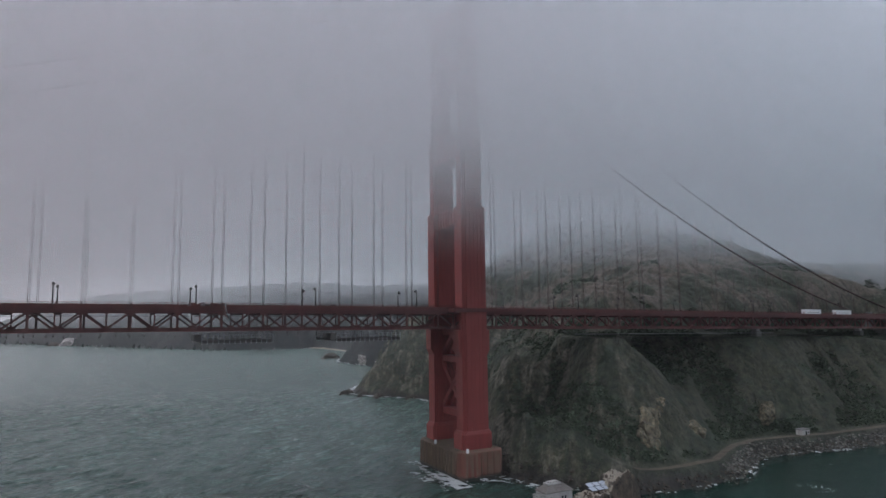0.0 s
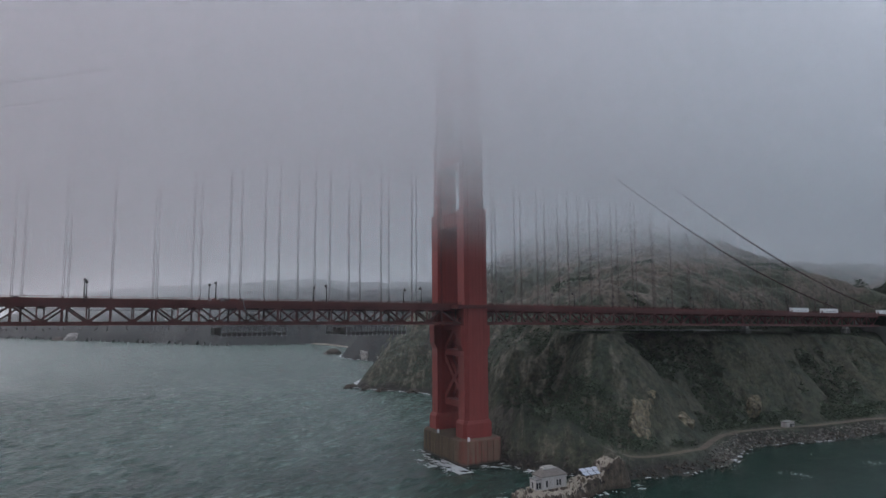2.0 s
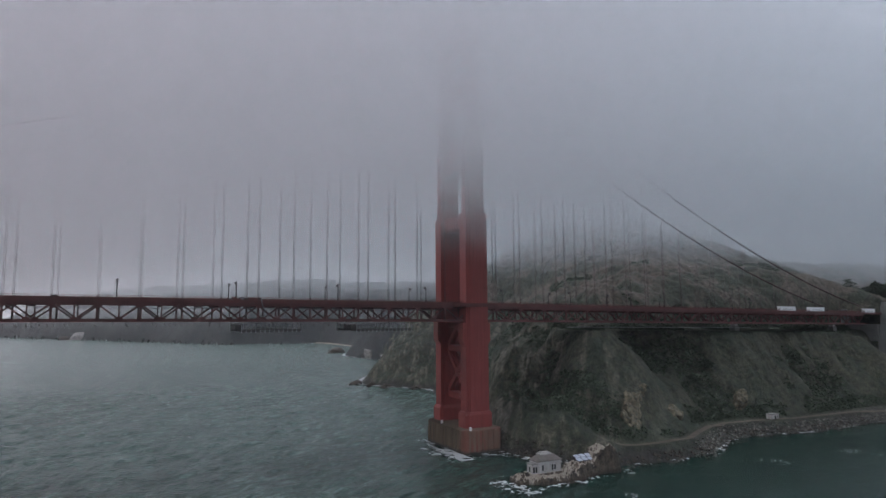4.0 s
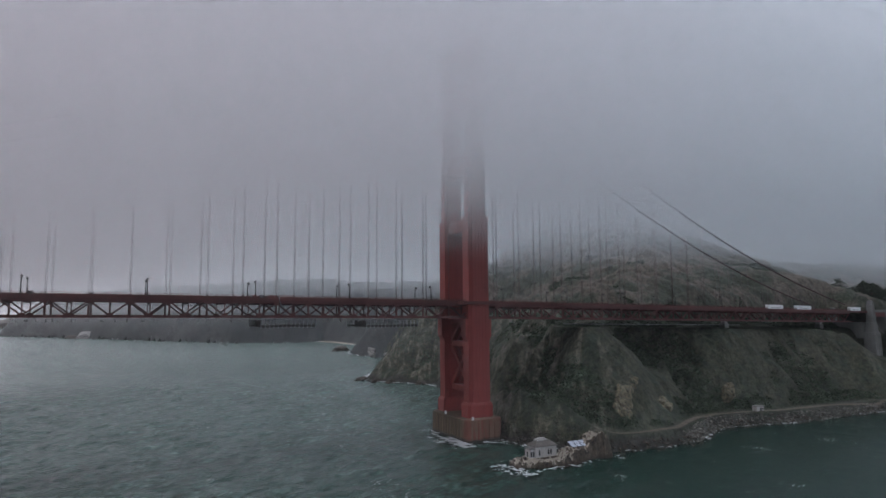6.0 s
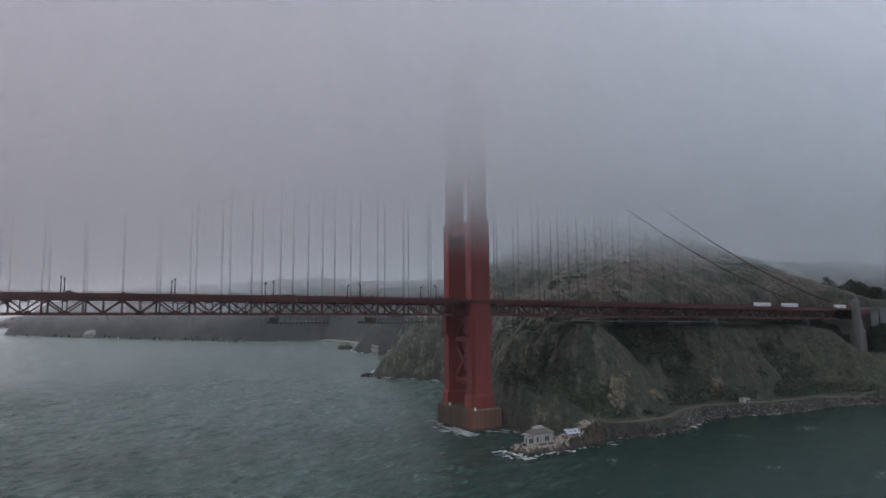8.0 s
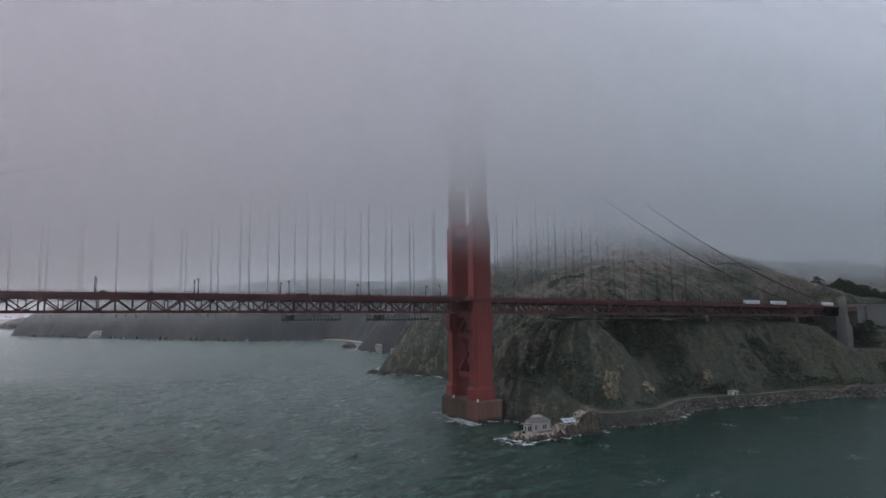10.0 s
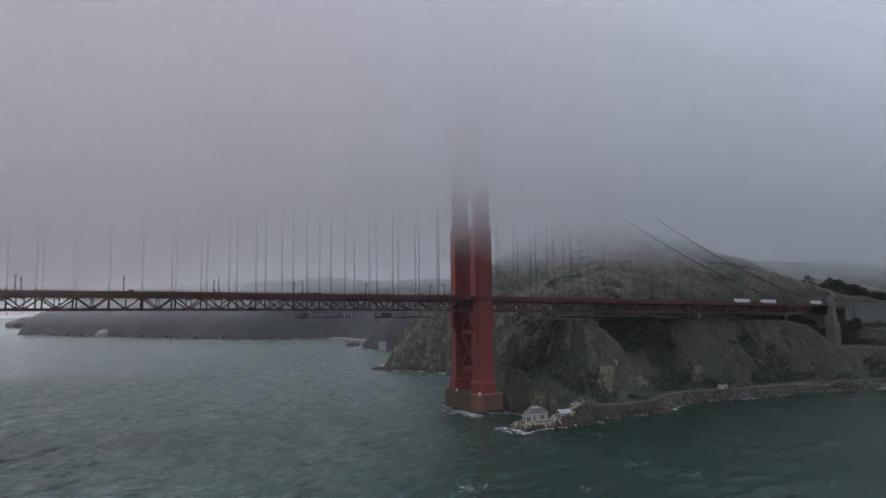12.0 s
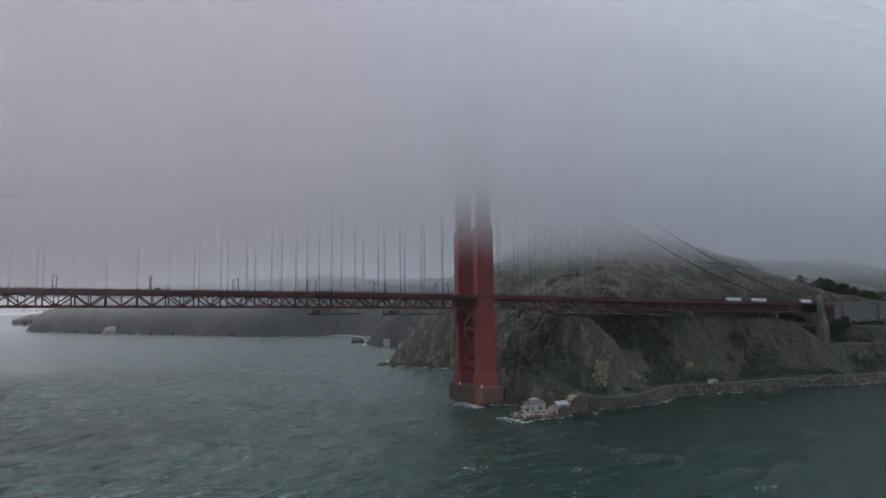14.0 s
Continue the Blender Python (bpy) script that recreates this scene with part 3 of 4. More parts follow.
for i, (x, y, sx, sz) in enumerate(((50, 296, 6, 3), (44, 292, 3, 1.6), (58, 276, 5, 3.0), (66, 258, 5, 2.6), (86, 232, 6, 3.2))):
    rock("shore_rock", "dark wave-washed rock at the headland's foot", "rock", (x, y, 0.3), (sx, sx * 0.8, sz), DARK_ROCK, 20.0 + i, 3, 0.4, "shore rocks")
# ochre outcrop beside the shore road
for i, (x, y, z, sx, sy, sz) in enumerate(((66, -53, 8, 6, 5, 11), (71, -50, 13, 7, 5, 13), (78, -49, 9, 9, 5, 9), (83, -43, 20, 6, 5, 9), (86, -40, 26, 4, 5, 6), (75, -46, 20, 6, 5, 8), (166, -42, 17, 4, 3.5, 6), (104, -47, 13, 6, 4, 5))):
    rock("rock_outcrop", "ochre-streaked bare rock outcrop on the slope", "rock", (x, y, z), (sx, sy, sz), OCHRE, 40.0 + i, 4, 0.34, "rock outcrops")


def patch(name, label, category, points, width, mat, lift, kind="structure"):
    """A ribbon draped over the land along points (x, y)."""
    xs = np.concatenate([np.linspace(a[0], b[0], 14)[:-1] for a, b in zip(points, points[1:])])
    ys = np.concatenate([np.linspace(a[1], b[1], 14)[:-1] for a, b in zip(points, points[1:])])
    dx, dy = np.gradient(xs), np.gradient(ys)
    ln = np.hypot(dx, dy)
    rows = []
    for o in (-0.5, -0.17, 0.17, 0.5):
        x, y = xs - dy / ln * o * width, ys + dx / ln * o * width
        rows.append(np.stack([x, y, height(x, y)], 1))
    level = 0.5 * (rows[1][:, 2] + rows[2][:, 2])
    n = len(xs)
    verts = [(r[i, 0], r[i, 1], 0.5 * (r[i, 2] + level[i]) + lift) for r in rows for i in range(n)]
    faces = [(j * n + i, j * n + i + 1, (j + 1) * n + i + 1, (j + 1) * n + i) for j in range(3) for i in range(n - 1)]
    return thing(name, label, category, me=mesh_of(name, verts, faces, mat, True), kind=kind)


patch("road", "pale dirt service road along the rocky shore", "road",
      [(46, -66), (58, -68), (72, -69), (92, -68), (112, -58), (126, -52), (142, -49), (165, -52), (190, -58), (245, -61), (300, -68), (340, -78), (430, -100), (560, -140)], 3.4, DIRT, 0.15)
sand = [(286, 905, 0.2), (304, 905, 5.5), (308, 1100, 5.5), (288, 1212, 4.5), (262, 1188, 0.2), (281, 1100, 0.2)]
thing("beach", "small pale sand beach at the head of the cove", "beach", me=mesh_of("beach", [(x, y, z) for x, y, z in sand], [(0, 1, 2, 5), (2, 3, 4, 5)], SAND), kind="structure")

# ---- bridge ----
PANEL = 15.24


def zb(x):
    """Underside of the lower chord: cambered main span, falling side span."""
    return 64.0 + (0.0135 * -x * (1 + x / 1280) if x < 0 else -0.0187 * x)


def cable_z(x):
    if x < 0:
        return 80 + 144 * ((x + 640) / 640) ** 2
    u = x / 345
    return 224 - 152.1 * u - 4 * 18.3 * u * (1 - u)


NODES = list(range(-42, 24))     # panel points carrying suspenders, counted from the tower


def unit_member(name, mat, flange=0.16):
    """A built-up H section of unit length along z and unit size across; shared by all members of a kind."""
    s = Solid()
    s.box(-0.5, 0.5, -0.5, -0.5 + flange, 0, 1)
    s.box(-0.5, 0.5, 0.5 - flange, 0.5, 0, 1)
    s.box(-0.12, 0.12, -0.5 + flange, 0.5 - flange, 0, 1)
    return s.mesh(name, mat)


def span(a, b, w, h):
    """The pose and scale that lay a unit member from a to b."""
    a, b = Vector(a), Vector(b)
    d = b - a
    rot = d.to_track_quat("Z", "Y").to_matrix().to_4x4()
    return Matrix.Translation(a) @ rot @ Matrix.Diagonal((w, h, d.length, 1))


def truss(y, label):
    t = thing("stiffening_truss", label, "bridge truss", "stiffening trusses")
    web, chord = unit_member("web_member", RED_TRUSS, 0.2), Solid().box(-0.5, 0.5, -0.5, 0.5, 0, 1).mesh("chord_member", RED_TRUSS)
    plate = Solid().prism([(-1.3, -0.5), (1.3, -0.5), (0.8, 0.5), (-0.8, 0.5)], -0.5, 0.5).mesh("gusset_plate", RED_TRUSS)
    for k in NODES:
        if k == 23:
            continue
        a, m, b = k * PANEL, (k + 0.5) * PANEL, (k + 1) * PANEL
        za, zm, zc = zb(a), zb(m), zb(b)
        for name, z0, z1, h in (("lower_chord", 0.6, 0.6, 1.2), ("upper_chord", 7.4, 7.4, 1.2)):
            part(name, chord, t, m=span((a, y, za + z0), (b, y, zc + z1), 0.8, h))
        part("diagonal", web, t, m=span((a, y, za + 7.0), (m, y, zm + 1.0), 0.62, 0.62))
        part("diagonal", web, t, m=span((m, y, zm + 1.0), (b, y, zc + 7.0), 0.62, 0.62))
        part("post", web, t, m=span((a, y, za + 1.1), (a, y, za + 6.9), 0.75, 0.6))
        part("post", web, t, m=span((m, y, zm + 1.1), (m, y, zm + 6.9), 0.45, 0.5))
        part("gusset_plate", plate, t, m=Matrix.Translation((a, y, za + 6.5)) @ Matrix.Diagonal((1.1, 1.0, 0.9, 1)) @ pose(0, 0, 0, -90))
        part("gusset_plate", plate, t, m=Matrix.Translation((m, y, zm + 1.5)) @ Matrix.Diagonal((1.1, 1.0, 0.9, 1)) @ pose(0, 0, 0, 90))
    return t


for y in (-13.7, 13.7):
    truss(y, "red steel stiffening truss with zigzag diagonals under the roadway")


def strip(name, mat, ys, zs, x0=NODES[0] * PANEL, x1=374.6):
    """A long piece that follows the bridge's camber: a box from y to y, from z to z above the chord line."""
    xs = np.linspace(x0, x1, int((x1 - x0) / 7.62) + 1)
    verts, faces = [], []
    for x in xs:
        verts += [(x, ys[0], zb(x) + zs[0]), (x, ys[1], zb(x) + zs[0]), (x, ys[1], zb(x) + zs[1]), (x, ys[0], zb(x) + zs[1])]
    for i in range(len(xs) - 1):
        faces += [(4 * i + j, 4 * i + (j + 1) % 4, 4 * i + 4 + (j + 1) % 4, 4 * i + 4 + j) for j in range(4)]
    e = 4 * (len(xs) - 1)
    return mesh_of(name, verts, faces + [(3, 2, 1, 0), (e, e + 1, e + 2, e + 3)], mat)


deck = thing("bridge_deck", "long red-edged suspension bridge deck carrying the road", "bridge deck")
part("roadway_slab", strip("roadway_slab", ASPHALT, (-9.4, 9.4), (8.75, 9.05)), deck, "grey asphalt roadway")
for s in (-1, 1):
    ya, yb = sorted((s * 9.4, s * 14.1))
    part("sidewalk", strip("sidewalk", CONCRETE, (ya, yb), (8.8, 9.2)), deck)
    ya, yb = sorted((s * 14.1, s * 14.5))
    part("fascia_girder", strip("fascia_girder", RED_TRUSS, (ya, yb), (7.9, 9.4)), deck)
for s in (-1, 1):
    bay = [(-11, 13), (-9.2, 18.6), (11.8, 18.6), (13.6, 13)]
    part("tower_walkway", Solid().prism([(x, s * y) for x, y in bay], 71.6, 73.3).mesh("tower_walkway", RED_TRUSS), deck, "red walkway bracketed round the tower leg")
floor_web = Solid()
for a, b, w in (((0, -13.3, 8.1), (0, 13.3, 8.1), 0.9), ((0, -13.3, 6.3), (0, 13.3, 6.3), 0.35)):
    floor_web.beam(a, b, 0.4, w)
for i in range(-4, 4):
    floor_web.beam((0, i * 3.2, 6.4), (0, (i + 0.5) * 3.2, 7.8), 0.25, 0.25).beam((0, (i + 0.5) * 3.2, 7.8), (0, (i + 1) * 3.2, 6.4), 0.25, 0.25)
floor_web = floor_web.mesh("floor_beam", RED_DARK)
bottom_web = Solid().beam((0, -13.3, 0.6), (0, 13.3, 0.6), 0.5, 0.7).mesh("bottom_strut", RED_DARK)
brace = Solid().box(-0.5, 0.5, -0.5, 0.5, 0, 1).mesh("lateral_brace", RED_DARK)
for k in range(2 * NODES[0], 47):
    x = k * PANEL / 2
    if abs(x) > 8:
        part("floor_beam", floor_web, deck, m=Matrix.Translation((x, 0, zb(x))))
        part("bottom_strut", bottom_web, deck, m=Matrix.Translation((x, 0, zb(x))))
    for s in (-1, 1):
        x2 = x + PANEL / 2
        if k % 2 == 0:
            part("lateral_brace", brace, deck, m=span((x, 0, zb(x) + 0.6), (x2, s * 13.3, zb(x2) + 0.6), 0.4, 0.4))


def leg_ring(hx, hy, notch, step):
    """Cross-section with stepped corners."""
    q = [(hx, hy - 2 * notch), (hx - step, hy - 2 * notch), (hx - step, hy - notch), (hx - 2 * step, hy - notch), (hx - 2 * step, hy)]
    ring = q + [(-x, y) for x, y in reversed(q)]
    return ring + [(-x, -y) for x, y in ring]


TOWER_X = 1.6


def tower():
    t = thing("bridge_tower", "tall red steel suspension tower with stepped legs fading into fog", "bridge tower", at=(TOWER_X, 0, 0))
    tiers = ((19.4, 73.2, 6.5, 4.0), (73.2, 120, 6.2, 4.3), (120, 157, 5.5, 3.1), (157, 193, 4.9, 2.5), (193, 222, 4.4, 2.3))
    for y in (-13.7, 13.7):
        s = Solid()
        for z0, z1, hx, hy in tiers:
            s.prism(leg_ring(hx, hy, 0.5, 0.8), z0, z1)
        leg = part("leg", s.mesh("leg", RED), t, m=Matrix.Translation((0, y, 0)))
        s = Solid().prism(leg_ring(7.7, 4.6, 0.5, 0.6), 11.6, 18.0).prism(leg_ring(7.7, 4.6, 0.5, 0.6), 18.0, 19.5, leg_ring(6.9, 4.2, 0.5, 0.7))
        part("plinth", s.mesh("plinth", RED), leg)
        rib = Solid()
        for z0, z1, hx, hy in tiers:
            for sx in (-0.62, -0.31, 0.0, 0.31, 0.62):
                for sy in (-1, 1):
                    one = Solid().box(hx * sx - 0.45, hx * sx + 0.45, sy * hy - 0.12, sy * hy + 0.12, z0 + (2.5 if z0 < 70 else 1), z1 - 2.0)
                    if z1 < 125:
                        part("pilaster", one.mesh("pilaster", RED), leg)
                    else:
                        rib.add(one.v, one.f)
            if z1 < 160:
                part("cornice", Solid().prism(leg_ring(hx + 0.25, hy + 0.25, 0.5, 0.8), z1 - 1.9, z1 - 0.9).mesh("cornice", RED), leg)
        part("upper_pilasters", rib.mesh("upper_pilasters", RED), leg)
        for sx in (-1, 1):                                             # corbels that carry the trusses and the walk round the leg
            prof = [(6.5, 51.5), (7.2, 53.0), (8.0, 54.4), (8.0, 63.6), (6.5, 63.6)]
            v = [(sx * px, dy, pz) for dy in (-2.6, 2.6) for px, pz in prof]
            n = len(prof)
            c = Solid().add(v, [tuple(range(n)), tuple(range(n, 2 * n))] + [(i, (i + 1) % n, n + (i + 1) % n, n + i) for i in range(n)])
            part("corbel", c.mesh("corbel", RED), leg)
    for z0, z1, d in ((112, 120, 4.2), (144, 157, 3.8), (181, 193, 3.4), (211, 222, 3.0)):
        strut = part("portal_strut", Solid().box(-d, d, -10.2, 10.2, z0 + 1.2, z1 - 0.6).mesh("portal_strut", RED), t)
        for i in range(7):
            yy = -8.1 + i * 2.7
            part("strut_rib", Solid().box(-d - 0.35, d + 0.35, yy - 0.5, yy + 0.5, z0, z1).mesh("strut_rib", RED), strut)
    for z in (50, 25.5):
        part("cross_strut", Solid().box(-2.6, 2.6, -10.7, 10.7, z - 1.5, z + 1.5).mesh("cross_strut", RED), t)
    part("cross_strut", Solid().box(-2.6, 2.6, -10.7, 10.7, 61.0, 63.4).mesh("cross_strut", RED), t)
    for x in (-2.2, 2.2):
        for s in (-1, 1):
            part("brace", Solid().beam((x, -10.6 * s, 48.8), (x, 10.6 * s, 26.6), 1.2, 2.0).mesh("brace", RED), t)
            part("brace", Solid().beam((x, -10.6 * s, 51.2), (x, 0, 61.2), 1.2, 1.9).mesh("brace", RED), t)
    return t


tower()


def pier():
    p = thing("tower_pier", "rust-streaked concrete tower pier standing in the surf", "bridge pier")
    ring = [(8.5, -24.5), (12, -20.5), (12, 15), (8.5, 19.5), (-7, 19.5), (-10.5, 15), (-10.5, -20.5), (-7.5, -24.5)]
    big = [(x * 1.03 + 0.02, y * 1.02) for x, y in ring]
    s = Solid().prism(big, -6, 1.6).prism(ring, 1.6, 11.7)
    part("core", s.mesh("core", PIER), p)
    for (ax, ay), (bx, by) in zip(ring, ring[1:] + ring[:1]):
        a, b = Vector((ax, ay, 0)), Vector((bx, by, 0))
        run = (b - a).length
        d = (b - a) / run
        out = Vector((d.y, -d.x, 0))
        n = max(1, int(run / 2.9))
        for i in range(n):
            c = a + d * run * (i + 0.5) / n + out * 0.02
            w = run / n * 0.5 - 0.22
            s = Solid().beam(c - d * w + Vector((0, 0, 6.6)), c + d * w + Vector((0, 0, 6.6)), 0.5, 9.6)
            part("pier_panel", s.mesh("pier_panel", PIER), p)
    for x, y in ((-9.2, 2.0), (-6.8, -23.4)):
        lamp = part("beacon", Solid().box(x - 0.45, x + 0.45, y - 0.45, y + 0.45, 11.7, 13.4).mesh("beacon", WHITE, bevel=0.08), p, "white navigation light box")
    return p


pier()


def suspender(k, y):
    x = k * PANEL
    z0, z1 = zb(x) + 8, cable_z(x)
    s = Solid()
    for dx in (-0.28, 0.28):
        for dy in (-0.2, 0.2):
            s.tube([(dx, dy, 0), (dx, dy, z1 - z0)], 0.045, 5)
    ob = thing("suspender_rope", "dark vertical steel suspender ropes rising from deck to cable", "cable", "suspender ropes", (x, y, z0), s.mesh("suspender_rope", ROPE, True))
    return ob


for y in (-13.7, 13.7):
    for k in NODES:
        if k != 0 and cable_z(k * PANEL) > zb(k * PANEL) + 12:
            suspender(k, y)
    pts = [(x, 0, cable_z(x)) for x in np.linspace(NODES[0] * PANEL, 0, 60)] + [(x, 0, cable_z(x)) for x in np.linspace(4, 347, 40)]
    thing("main_cable", "thick red main suspension cable sloping down to the anchorage", "cable", "main cables", (0, y, 0), Solid().tube(pts, 0.47, 10).mesh("main_cable", CABLE, True))

# ---- fittings on the bridge ----
def deck_z(x):
    return zb(x) + 9.2


for s in (-1, 1):
    y = s * 14.3
    rail = thing("railing", "red steel pedestrian railing along the bridge edge", "railing", "bridge railings")
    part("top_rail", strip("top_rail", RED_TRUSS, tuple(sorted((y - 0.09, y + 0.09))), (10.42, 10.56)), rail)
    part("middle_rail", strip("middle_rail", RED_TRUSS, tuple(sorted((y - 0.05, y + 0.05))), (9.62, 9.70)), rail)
    posts, bars = Solid(), Solid()
    x = NODES[0] * PANEL
    while x < 364:
        posts.box(x - 0.12, x + 0.12, y - 0.12, y + 0.12, deck_z(x) - 0.1, deck_z(x) + 1.3)
        if x > -330:
            for i in range(1, 8):
                bx = x + i * 0.4763
                bars.box(bx - 0.03, bx + 0.03, y - 0.03, y + 0.03, zb(bx) + 9.3, zb(bx) + 10.45)
        x += 3.81
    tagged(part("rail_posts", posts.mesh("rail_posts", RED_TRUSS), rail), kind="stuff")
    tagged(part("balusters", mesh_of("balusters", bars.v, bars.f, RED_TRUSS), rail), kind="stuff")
    # inner kerb rail beside the road
    curb = thing("kerb_rail", "low steel barrier between footway and roadway", "barrier", "kerb rails")
    part("beam", strip("beam", RED_DARK, tuple(sorted((s * 9.5, s * 9.75))), (9.25, 9.95)), curb)


def street_lamp(x, s):
    """A tapered post with a short bracket over the road and a boxy lantern."""
    ob = thing("street_lamp", "slim dark street lamp with a lantern on a short arm", "street lamp", "bridge street lamps", (x, s * 10.2, deck_z(x)))
    part("base", Solid().box(-0.3, 0.3, -0.3, 0.3, -0.1, 1.1).mesh("base", DARK_STEEL, bevel=0.05), ob)
    part("post", Solid().tube([(0, 0, 0.9), (0, 0, 4.5), (0, 0, 8.0)], [0.26, 0.22, 0.19], 8).mesh("post", DARK_STEEL, True), ob)
    arm = [(0, -s * 1.3 * math.sin(a) * 1.0, 7.9 + 0.7 * math.sin(2 * a) * 0.6) for a in (0, 0.4, 0.8, 1.2, 1.57)]
    part("arm", Solid().tube(arm, 0.15, 6).mesh("arm", DARK_STEEL, True), ob)
    lantern = Solid().prism([(-0.28, -0.28), (0.28, -0.28), (0.28, 0.28), (-0.28, 0.28)], 0, 0.7, [(-0.42, -0.42), (0.42, -0.42), (0.42, 0.42), (-0.42, 0.42)])
    lantern.prism([(-0.5, -0.5), (0.5, -0.5), (0.5, 0.5), (-0.5, 0.5)], 0.7, 0.95, [(-0.15, -0.15), (0.15, -0.15), (0.15, 0.15), (-0.15, 0.15)])
    part("lantern", lantern.mesh("lantern", DARK_STEEL), ob, m=Matrix.Translation((0, -s * 1.3, 7.0)) @ Matrix.Diagonal((1.25, 1.25, 1.1, 1)))


for k in range(-8, 12):
    x = -206.9 + 45.72 * k
    if -640 < x < 360:
        for s in (-1, 1):
            street_lamp(x, s)


def work_platform(x0, x1, label):
    """A steel gantry hung under the trusses: deck, hangers, railings and a row of light side posts."""
    p = thing("work_platform", label, "scaffold", "hanging work platforms")
    zt = zb((x0 + x1) / 2)
    part("floor", Solid().box(x0, x1, -14.6, 14.6, zt - 3.5, zt - 3.2).mesh("floor", DARK_STEEL), p)
    for y in (-14.4, -5, 5, 14.4):
        part("girder", Solid().beam((x0, y, zt - 3.9), (x1, y, zt - 3.9), 0.35, 0.8).mesh("girder", DARK_STEEL), p)
    part("end_cage", Solid().box(x0 - 2.6, x0, -14.4, -4, zt - 3.3, zt - 1.0).mesh("end_cage", DARK_STEEL), p, "dark netted end cage")
    for y in (-14.5, 14.5):
        for z in (-2.2, -1.2):
            part("guard_rail", Solid().beam((x0, y, zt + z), (x1, y, zt + z), 0.08, 0.12).mesh("guard_rail", GALV), p)
        n = int((x1 - x0) / 1.9)
        post = Solid().box(-0.16, 0.16, -0.1, 0.1, -4.6, -1.1).mesh("side_post", GALV)
        for i in range(n + 1):
            part("side_post", post, p, m=Matrix.Translation((x0 + (x1 - x0) * i / n, y, zt)))
    hang = Solid().tube([(0, 0, -3.3), (0, 0, 0.3)], 0.09, 6).mesh("hanger_rod", DARK_STEEL)
    for i in range(5):
        for y in (-13.7, 13.7):
            part("hanger_rod", hang, p, m=Matrix.Translation((x0 + (x1 - x0) * i / 4, y, zt)))
    pipes = Solid()
    for i in range(40):
        x, y = random.uniform(x0, x1 - 2), random.uniform(-13, 13)
        z = zt + random.uniform(-3.1, -0.4)
        if random.random() < 0.5:
            pipes.beam((x, y, z), (x + random.uniform(2, 5), y, z), 0.09, 0.09)
        else:
            pipes.beam((x, y, zt - 3.2), (x, y, zt + 0.3), 0.09, 0.09)
    tagged(part("scaffold", pipes.mesh("scaffold", GALV), p), kind="stuff")


work_platform(-113.5, -88, "steel work platform with posts hung beneath the bridge truss")
work_platform(-62, -34, "second hung work platform beneath the truss near the tower")


def enclosure(x0, x1, label):
    """A long white-sheeted work enclosure standing on the footway."""
    w = x1 - x0
    z = deck_z((x0 + x1) / 2) - 0.15
    ob = thing("work_enclosure", label, "site enclosure", "white enclosures", ((x0 + x1) / 2, -13.2, z))
    tilt = pose(0, 0, 0, 0, math.degrees(math.atan(0.0187)), 0)
    part("box", Solid().box(-w / 2, w / 2, -1.25, 1.25, 0.2, 3.0).mesh("box", WHITE, bevel=0.08), ob, m=tilt)
    part("skirt", Solid().box(-w / 2 + 0.1, w / 2 - 0.1, -1.15, 1.15, 0.0, 0.25).mesh("skirt", DARK_STEEL), ob, m=tilt)
    part("roof_cap", Solid().prism([(-w / 2 - 0.15, -1.4), (w / 2 + 0.15, -1.4), (w / 2 + 0.15, 1.4), (-w / 2 - 0.15, 1.4)], 3.0, 3.2).mesh("roof_cap", WHITE), ob, m=tilt)
    bar = Solid().box(-w * 0.36, w * 0.36, -1.275, -1.255, 1.0, 1.35).mesh("panel_mark", GALV)
    part("panel_mark", bar, ob, "faint grey illegible lettering band", m=tilt)
    rib = Solid().box(-0.06, 0.06, -1.33, -1.25, 0.25, 3.0).mesh("rib", WHITE)
    for i in range(8):
        part("rib", rib, ob, m=tilt @ Matrix.Translation((-w / 2 + 0.3 + (w - 0.6) * i / 7, 0, 0)))


enclosure(249, 266, "long white sheeted enclosure on the bridge footway")
enclosure(282.5, 300, "long white sheeted enclosure on the bridge footway")
enclosure(352, 365.5, "white sheeted enclosure on the footway beside the pylon")

# service pipe slung under the near truss of the side span
pipe = thing("service_pipe", "pale service pipe slung below the side span truss", "pipe")
part("pipe_run", Solid().tube([(x, -13.0, zb(x) - 2.6) for x in range(62, 221, 6)], 0.16, 6).mesh("pipe_run", GALV, True), pipe)
hook = Solid().tube([(0, 0, -2.6), (0, 0, 0.3)], 0.05, 5).mesh("pipe_hanger", DARK_STEEL)
for x in range(62, 221, 12):
    part("pipe_hanger", hook, pipe, m=Matrix.Translation((x, -13.0, zb(x))))

# small brackets for the safety net, hanging under the lower chord
bracket = Solid().tube([(0, 0, -1.3), (0, 0, 0.1)], 0.06, 5).box(-0.25, 0.25, -0.25, 0.25, -1.7, -1.2).mesh("net_bracket", DARK_STEEL)
net = thing("safety_net_brackets", "small dark net brackets hanging below the lower chord", "bracket")
rng = random.Random(5)
for k in range(-52, -4):
    x = k * 5.08 + rng.uniform(-0.8, 0.8)
    for y in (-14.2, 14.2):
        if not (-117 < x < -85 or -66 < x < -30):
            part("net_bracket", bracket, net, m=Matrix.Translation((x, y, zb(x) + rng.uniform(-0.3, 0.2))))

